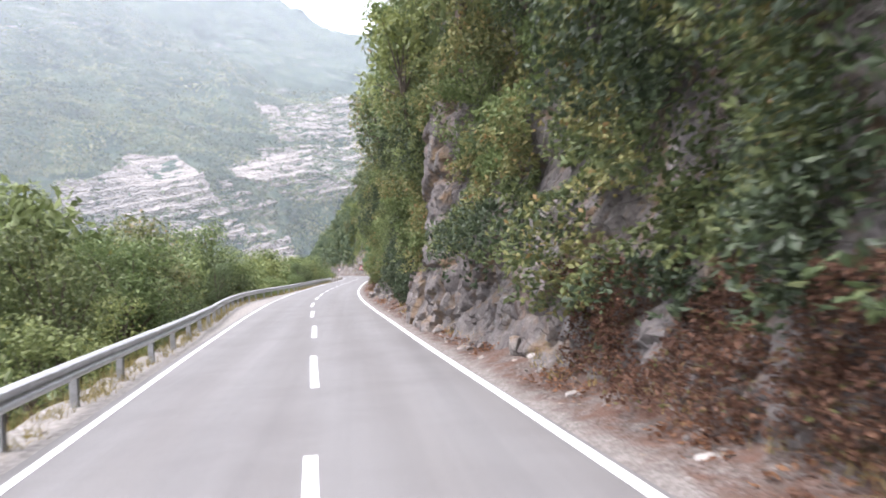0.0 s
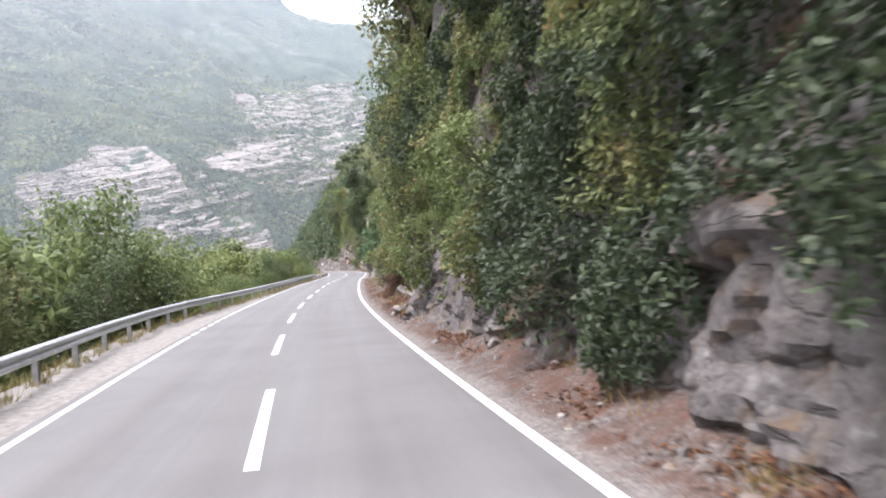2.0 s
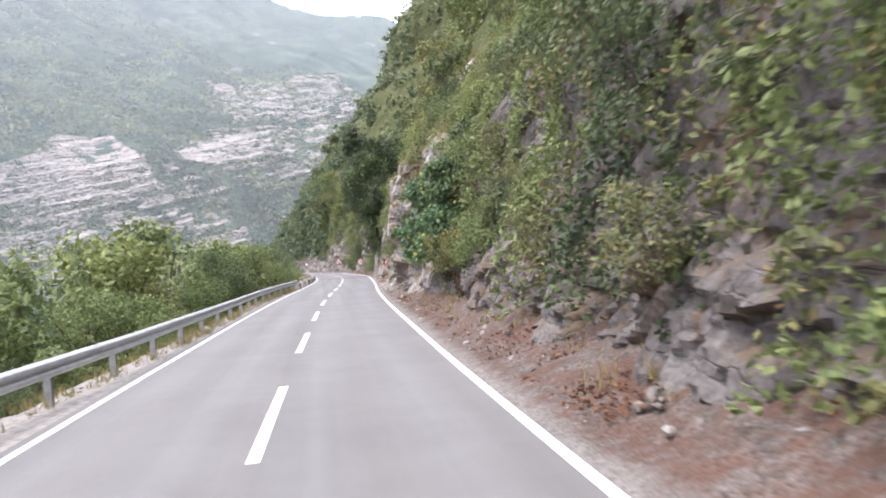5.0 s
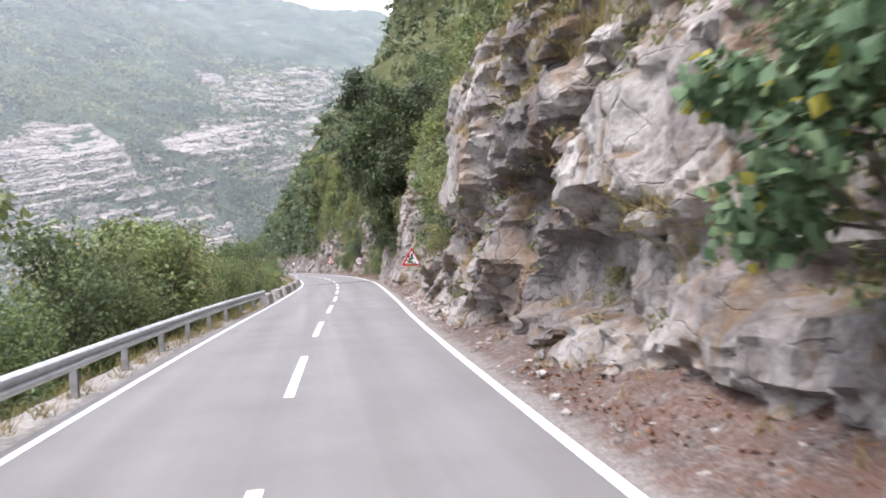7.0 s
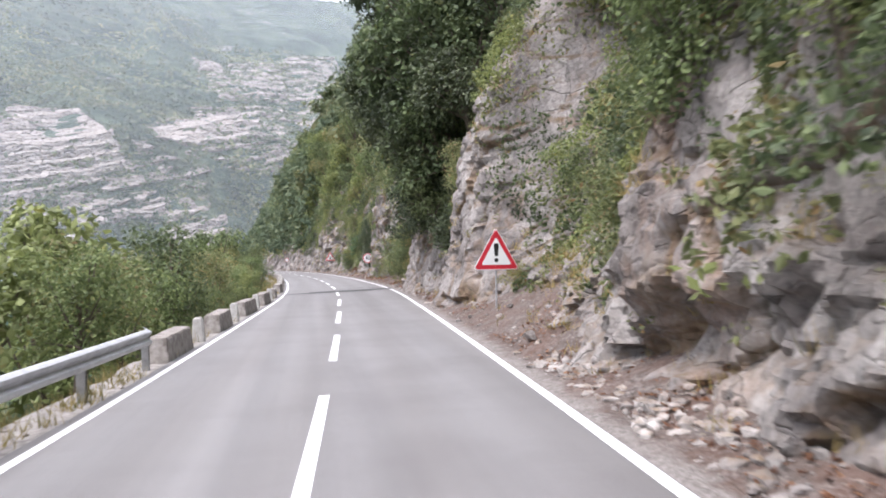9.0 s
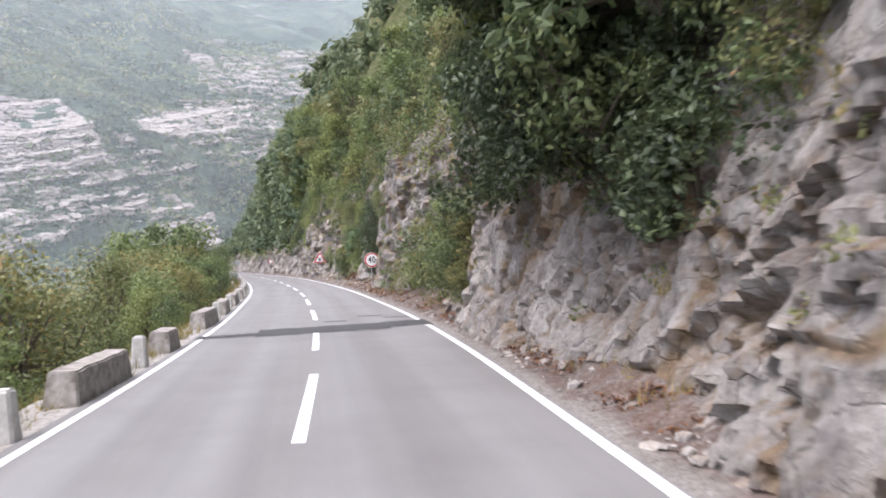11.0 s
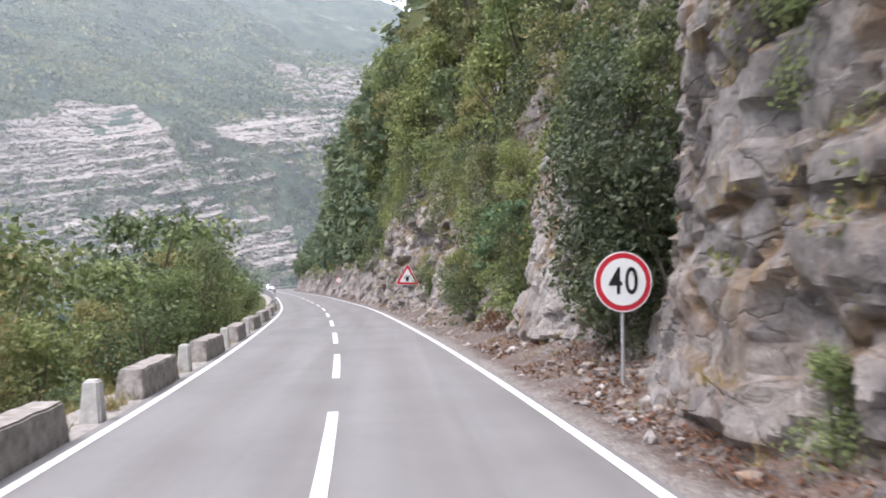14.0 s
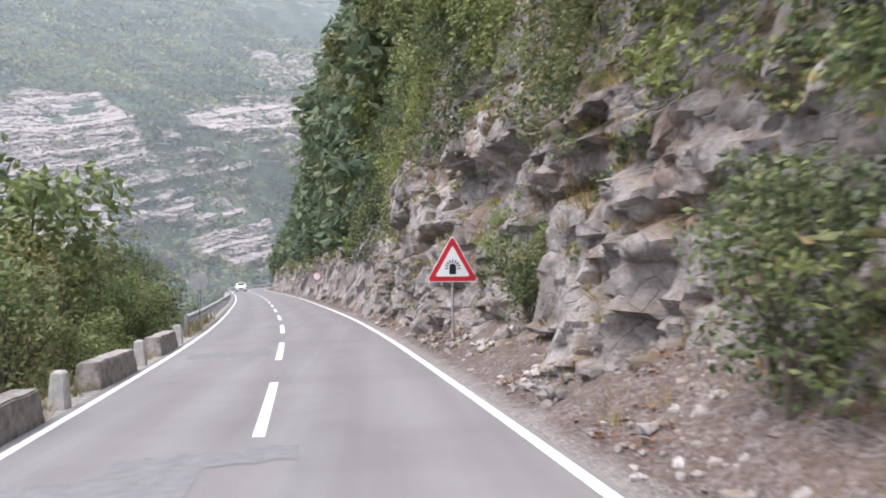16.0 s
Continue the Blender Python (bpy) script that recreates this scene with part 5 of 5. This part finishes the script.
# woods and scrub farther off, which nobody could count
def far_bushes(name, spots, sizes, per, mat, label, leaf=0.3):
    c = np.repeat(spots, per, 0)
    s = np.repeat(sizes, per)
    v, f = leaf_cloud(rng, c, s, len(c), 0.0001, 0.6)
    mid = v.reshape(-1, 4, 3).mean(1, keepdims=True)
    v = mid + (v.reshape(-1, 4, 3) - mid) * (1e4 * leaf * s[:, None, None])
    tagged(new(name, fast_mesh(name, v.reshape(-1, 3), f, mat)), label, "woods", kind="stuff")


y = rng.uniform(-20, 440, 2600)
z = rng.uniform(16, 95, 2600)
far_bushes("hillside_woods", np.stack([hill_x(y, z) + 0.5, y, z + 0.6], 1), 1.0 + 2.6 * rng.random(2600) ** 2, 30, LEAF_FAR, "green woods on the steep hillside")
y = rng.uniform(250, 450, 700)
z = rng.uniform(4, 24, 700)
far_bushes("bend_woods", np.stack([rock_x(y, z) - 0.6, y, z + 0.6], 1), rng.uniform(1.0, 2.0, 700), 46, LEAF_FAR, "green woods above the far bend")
sx = np.concatenate([rng.uniform(-320, 130, 21000), rng.uniform(-220, 20, 9000)])
sy = np.concatenate([rng.uniform(415, 860, 21000), rng.uniform(440, 640, 9000)])
p = np.stack([sx, sy, mountain_height(sx, sy)], 1)
a, s = 0.866 * p[:, 0] + 0.5 * p[:, 1], 0.866 * p[:, 1] - 0.5 * p[:, 0]
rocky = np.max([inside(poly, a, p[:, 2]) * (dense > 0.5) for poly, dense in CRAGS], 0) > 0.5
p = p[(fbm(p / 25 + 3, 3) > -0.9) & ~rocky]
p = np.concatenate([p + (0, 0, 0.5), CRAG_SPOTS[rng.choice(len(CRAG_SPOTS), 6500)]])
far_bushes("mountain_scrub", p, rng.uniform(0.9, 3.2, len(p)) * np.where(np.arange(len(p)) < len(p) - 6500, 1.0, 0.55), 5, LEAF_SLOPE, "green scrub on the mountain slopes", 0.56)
y = rng.uniform(0, 420, 1500)
x = rail_x(y) - rng.uniform(8, 55, 1500)
far_bushes("valley_woods", np.stack([x, y, left_height(x, y) + rng.uniform(0.5, 4, 1500)], 1), rng.uniform(1.2, 2.4, 1500), 24, LEAF_FAR, "green woods in the valley below the road")


# ---- guard rails ----
def beam_mesh(ys):
    """A corrugated steel beam, two waves deep, along the rail line, in its own thickness."""
    prof = [(0.0, 0.43), (0.02, 0.435), (0.075, 0.475), (0.08, 0.50), (0.075, 0.525), (0.02, 0.565), (0.015, 0.58), (0.02, 0.595), (0.075, 0.635), (0.08, 0.66), (0.075, 0.685), (0.02, 0.725), (0.0, 0.73)]
    back = [(a - 0.012, b) for a, b in prof[::-1]]
    loop = prof + back
    xs = rail_x(ys)
    v = np.array([[(float(x) + 0.06 + a, y, b) for a, b in loop] for x, y in zip(xs, ys)]).reshape(-1, 3)
    n = len(loop)
    f = [[i * n + j, i * n + (j + 1) % n, (i + 1) * n + (j + 1) % n, (i + 1) * n + j] for i in range(len(ys) - 1) for j in range(n)]
    return fast_mesh("beam", v, np.array(f)[:, ::-1], ZINC, False)


def box(bm, x0, x1, y0, y1, z0, z1, bevel=0.0):
    r = bmesh.ops.create_cube(bm, size=1)["verts"]
    for q in r:
        q.co = Vector((x0 + (q.co.x + 0.5) * (x1 - x0), y0 + (q.co.y + 0.5) * (y1 - y0), z0 + (q.co.z + 0.5) * (z1 - z0)))
    if bevel:
        edges = list({e for q in r for e in q.link_edges})
        bmesh.ops.bevel(bm, geom=edges, offset=bevel, segments=2, affect="EDGES")
    return r


def channel_post():
    bm = bmesh.new()
    box(bm, -0.07, 0.05, -0.06, -0.052, -0.35, 0.68)
    box(bm, -0.07, -0.062, -0.052, 0.06, -0.35, 0.68)
    box(bm, -0.062, 0.05, 0.052, 0.06, -0.35, 0.68)
    box(bm, 0.045, 0.07, -0.05, 0.05, 0.5, 0.66)
    me = bpy.data.meshes.new("post")
    bm.to_mesh(me)
    bm.free()
    me.materials.append(STEEL)
    return me


POST = channel_post()


def guard_rail(y0, y1, label):
    ob = tagged(new("guard_rail"), label, "guard rail")
    for a in np.arange(y0, y1 - 0.1, 13.4):
        part("beam", beam_mesh(np.linspace(a, min(a + 13.4, y1), 9)), ZINC, ob)
    for y in np.arange(y0 + 0.4, y1, 3.35):
        p = part("post", POST, STEEL, ob)
        p.location = (float(rail_x(y)), y, 0)
    return ob


guard_rail(-30, 135, "galvanised corrugated steel guard rail on steel posts")
guard_rail(236, 440, "galvanised steel guard rail along the far bend")


# ---- concrete blocks and guard stones ----
def guard_block(length):
    ob = tagged(new("guard_block"), "weathered grey concrete guard block at the road edge", "guard block", "guard blocks")
    bm = bmesh.new()
    r = box(bm, -0.26, 0.26, -length / 2, length / 2, -0.15, 0.47)
    for q in r:
        if q.co.z > 0.2:
            q.co.x *= 0.76
            q.co.y *= 0.93
    bmesh.ops.bevel(bm, geom=bm.edges[:], offset=0.025, segments=2, affect="EDGES")
    bmesh.ops.subdivide_edges(bm, edges=[e for e in bm.edges if e.calc_length() > 0.6], cuts=12, use_grid_fill=True)
    for q in bm.verts:
        q.co += Vector((noise.noise(q.co * 2.5), noise.noise(q.co * 2.5 + Vector((9, 0, 0))), noise.noise(q.co * 2.5 + Vector((0, 9, 0))))) * 0.018
    part("body", bm, CONCRETE, ob)
    return ob


def guard_stone():
    ob = tagged(new("guard_stone"), "whitewashed concrete guard stone between the blocks", "guard stone", "guard stones")
    bm = bmesh.new()
    r = box(bm, -0.16, 0.16, -0.17, 0.17, -0.2, 0.56)
    for q in r:
        if q.co.z > 0.2:
            q.co.x *= 0.68
            q.co.y *= 0.7
    bmesh.ops.bevel(bm, geom=bm.edges[:], offset=0.03, segments=3, affect="EDGES")
    part("body", bm, WHITEWASH, ob)
    return ob


first_block, first_stone = guard_block(3.1), guard_stone()
used = [False, False]
for k, end in enumerate(np.arange(138.6, 232, 6.6)):
    end -= 2.1 if k == 4 else 0.0
    for which, (ob, y) in enumerate(((first_block, end - (0.2 if k == 4 else 1.55)), (first_stone, end + 1.35))):
        if k == 4 and which:
            continue  # the drain breaks the row here
        m = pose(float(left_line(y)) - (0.44 if which else 0.52), y, 0, 0, rng.normal() * 1.2, -math.degrees(math.atan(float(slope(y)))) + rng.normal() * 1.0)
        if used[which]:
            made = copy_thing(ob, m)
            if k == 4:
                made.scale = (1, 0.45, 0.95)
                tagged(made, "short broken concrete guard block beside the drain")
        else:
            ob.matrix_basis, used[which] = m, True


# ---- road signs ----
def plate(points, thick, z_front, round_by=0.0):
    """A plate standing in x and z, its face towards -y."""
    bm = bmesh.new()
    face = bm.faces.new([bm.verts.new((x, z_front, z)) for x, z in points])
    if round_by:
        bmesh.ops.bevel(bm, geom=bm.verts[:], offset=round_by, segments=5, affect="VERTICES")
    geom = bmesh.ops.extrude_face_region(bm, geom=bm.faces[:])["geom"]
    for q in geom:
        if isinstance(q, bmesh.types.BMVert):
            q.co.y += thick
    bmesh.ops.recalc_face_normals(bm, faces=bm.faces)
    return bm


def circle(r, cx=0.0, cz=0.0, n=40):
    return [(cx + r * math.cos(math.tau * k / n), cz + r * math.sin(math.tau * k / n)) for k in range(n)]


def triangle(side, cz=0.0):
    h = side * math.sqrt(3) / 2
    return [(-side / 2, cz - h / 3), (side / 2, cz - h / 3), (0, cz + h * 2 / 3)]


def post(parent, top, r=0.028):
    bm = bmesh.new()
    bmesh.ops.create_cone(bm, cap_ends=True, segments=14, radius1=r, radius2=r, depth=top + 0.5, matrix=Matrix.Translation((0, 0.05, (top - 0.5) / 2)))
    part("post", bm, STEEL, parent, "grey steel post")
    bm = bmesh.new()
    box(bm, -0.09, 0.09, 0.012, 0.03, top - 0.2, top - 0.16)
    box(bm, -0.05, 0.05, 0.03, 0.088, top - 0.2, top - 0.16)
    part("bracket", bm, STEEL, parent)


def warning_sign(side, cz, label):
    ob = tagged(new("warning_sign"), label, "road sign")
    post(ob, cz + side * 0.2)
    part("border", plate(triangle(side * 1.1, cz), 0.008, 0.003, 0.055), SIGN_WHITE, ob, "thin white outer border")
    part("rim", plate(triangle(side * 1.05, cz), 0.012, 0.0, 0.05), SIGN_RED, ob, "red border plate")
    part("panel", plate(triangle(side * 0.72, cz), 0.004, -0.005, 0.03), SIGN_WHITE, ob, "white inner panel")
    return ob


def stand(ob, x, y, z, turn, lean=0.0):
    ob.matrix_basis = pose(x, y, z, 0, lean, turn)


sign = warning_sign(1.22, 1.6, "red-bordered triangular warning sign with a black exclamation mark")
part("stroke", plate([(-0.05, 1.58), (0.05, 1.58), (0.075, 1.93), (-0.075, 1.93)], 0.003, -0.009, 0.02), SIGN_BLACK, sign, "black exclamation stroke")
part("dot", plate(circle(0.06, 0, 1.47, 20), 0.003, -0.009), SIGN_BLACK, sign, "black dot")
stand(sign, 7.85, 141.0, 0.15, 8, 1.5)

sign = tagged(new("speed_limit_sign"), "round speed limit sign reading 40 with a red ring", "road sign")
post(sign, 1.75)
part("border", plate(circle(0.44, 0, 1.56), 0.008, 0.003), SIGN_WHITE, sign, "thin white outer border")
part("rim", plate(circle(0.42, 0, 1.56), 0.012, 0.0), SIGN_RED, sign, "red ring plate")
part("panel", plate(circle(0.343, 0, 1.56), 0.004, -0.005), SIGN_WHITE, sign, "white disc")
for digit, shift in (("4", -0.12), ("0", 0.12)):
    cu = bpy.data.curves.new("numeral", "FONT")
    cu.body, cu.size, cu.align_x, cu.align_y, cu.extrude, cu.offset = digit, 0.55, "CENTER", "CENTER", 0.0015, 0.006
    tmp = new("numeral_curve", cu)
    me = bpy.data.meshes.new_from_object(tmp.evaluated_get(bpy.context.evaluated_depsgraph_get()))
    bpy.data.objects.remove(tmp)
    me.materials.clear()
    me.materials.append(SIGN_BLACK)
    num = part("numeral", me, SIGN_BLACK, sign, "black numeral " + digit)
    num.matrix_basis = pose(shift, -0.008, 1.555, 90, 0, 0)
    num.scale = (0.76, 1.0, 1.0)
stand(sign, 7.93, 192.7, 0.2, 6, 1.0)

sign = warning_sign(1.22, 1.62, "red-bordered triangular warning sign with a black tunnel picture")
arch = [(-0.085, 1.42), (0.085, 1.42), (0.085, 1.6)] + [(0.085 * math.cos(a), 1.6 + 0.085 * math.sin(a)) for a in np.linspace(0.3, math.pi - 0.3, 7)] + [(-0.085, 1.6)]
part("tunnel_mouth", plate(arch, 0.003, -0.009), SIGN_BLACK, sign, "black tunnel mouth")
for a in np.linspace(-0.1, math.pi + 0.1, 9):
    bm = plate([(0.12, -0.012), (0.2, -0.016), (0.2, 0.016), (0.12, 0.012)], 0.003, -0.009)
    ray = part("ray", bm, SIGN_BLACK, sign)
    ray.matrix_basis = pose(0, 0, 1.58) @ pose(0, 0, 0, 0, -math.degrees(a), 0)
stand(sign, 5.45, 226.0, 0.35, 10, 2.0)

sign = tagged(new("round_sign"), "round grey-backed road sign seen from behind", "road sign")
post(sign, 2.1)
part("disc", plate(circle(0.36, 0, 1.9), 0.012, 0.0), SIGN_BACK, sign)
stand(sign, -3.45, 240, 0, 10)

sign = tagged(new("round_sign"), "small round white road sign with a red ring", "road sign")
post(sign, 2.0)
part("rim", plate(circle(0.36, 0, 1.85), 0.012, 0.0), SIGN_RED, sign)
part("panel", plate(circle(0.29, 0, 1.85), 0.004, -0.005), SIGN_WHITE, sign)
stand(sign, float(right_line(275)) + 0.9, 275, 0.1, 14)


# ---- cars waiting at the bend ----
def car(label, x, y, turn):
    ob = tagged(new("car"), label, "car", "cars at the bend")
    bm = bmesh.new()
    side = [(-2.05, 0.35), (-2.1, 0.7), (-1.95, 0.95), (-1.1, 1.05), (-0.45, 1.46), (0.9, 1.48), (1.75, 1.05), (2.1, 0.98), (2.12, 0.4)]
    rows = []
    for w, inset in ((-0.86, 0.12), (-0.8, 0.0), (0.8, 0.0), (0.86, 0.12)):
        rows.append([bm.verts.new((w if b < 1.1 else w * 0.8, a * (1 - inset * 0.06), b if inset == 0 else min(b, 1.44) - 0.02)) for a, b in side])
    for p, q in zip(rows, rows[1:]):
        for k in range(len(side)):
            k2 = (k + 1) % len(side)
            bm.faces.new((p[k], p[k2], q[k2], q[k]))
    bm.faces.new(rows[0][::-1])
    bm.faces.new(rows[-1])
    bmesh.ops.recalc_face_normals(bm, faces=bm.faces)
    bmesh.ops.bevel(bm, geom=bm.edges[:], offset=0.03, segments=2, affect="EDGES")
    part("body", bm, CAR_WHITE, ob, "white painted body")
    for name, quad in (("windscreen", [(-0.62, -1.06, 1.08), (0.62, -1.06, 1.08), (0.56, -0.5, 1.43), (-0.56, -0.5, 1.43)]), ("rear_window", [(0.62, 1.7, 1.1), (-0.62, 1.7, 1.1), (-0.56, 0.96, 1.46), (0.56, 0.96, 1.46)])):
        bm = bmesh.new()
        f = bm.faces.new([bm.verts.new(q) for q in quad])
        f.normal_update()
        g = bmesh.ops.extrude_face_region(bm, geom=[f])["geom"]
        n3 = f.normal.copy()
        for q in g:
            if isinstance(q, bmesh.types.BMVert):
                q.co += n3 * 0.035
        bmesh.ops.recalc_face_normals(bm, faces=bm.faces)
        part(name, bm, CAR_GLASS, ob)
    for sx in (-0.62, 0.62):
        bm = bmesh.new()
        box(bm, sx - 0.17, sx + 0.17, -2.13, -1.98, 0.68, 0.82, 0.03)
        part("headlight", bm, LAMP_GLASS, ob)
    bm = bmesh.new()
    box(bm, -0.4, 0.4, -2.135, -2.05, 0.42, 0.62, 0.02)
    part("grille", bm, CAR_GLASS, ob)
    for sx in (-0.76, 0.76):
        for sy in (-1.3, 1.3):
            bm = bmesh.new()
            bmesh.ops.create_cone(bm, cap_ends=True, segments=20, radius1=0.31, radius2=0.31, depth=0.2, matrix=pose(sx, sy, 0.31, 0, 90, 0))
            w = part("wheel", bm, RUBBER, ob)
            bm = bmesh.new()
            bmesh.ops.create_cone(bm, cap_ends=True, segments=14, radius1=0.19, radius2=0.17, depth=0.22, matrix=pose(sx, sy, 0.31, 0, 90, 0))
            part("rim", bm, ZINC, w)
    ob.matrix_basis = pose(x, y, 0.005, 0, 0, turn)


car("white hatchback car standing on the road at the bend", float(centre(354)) - 1.4, 354, 10)
car("white saloon car standing behind another at the bend", float(centre(364)) - 1.5, 364, 8)
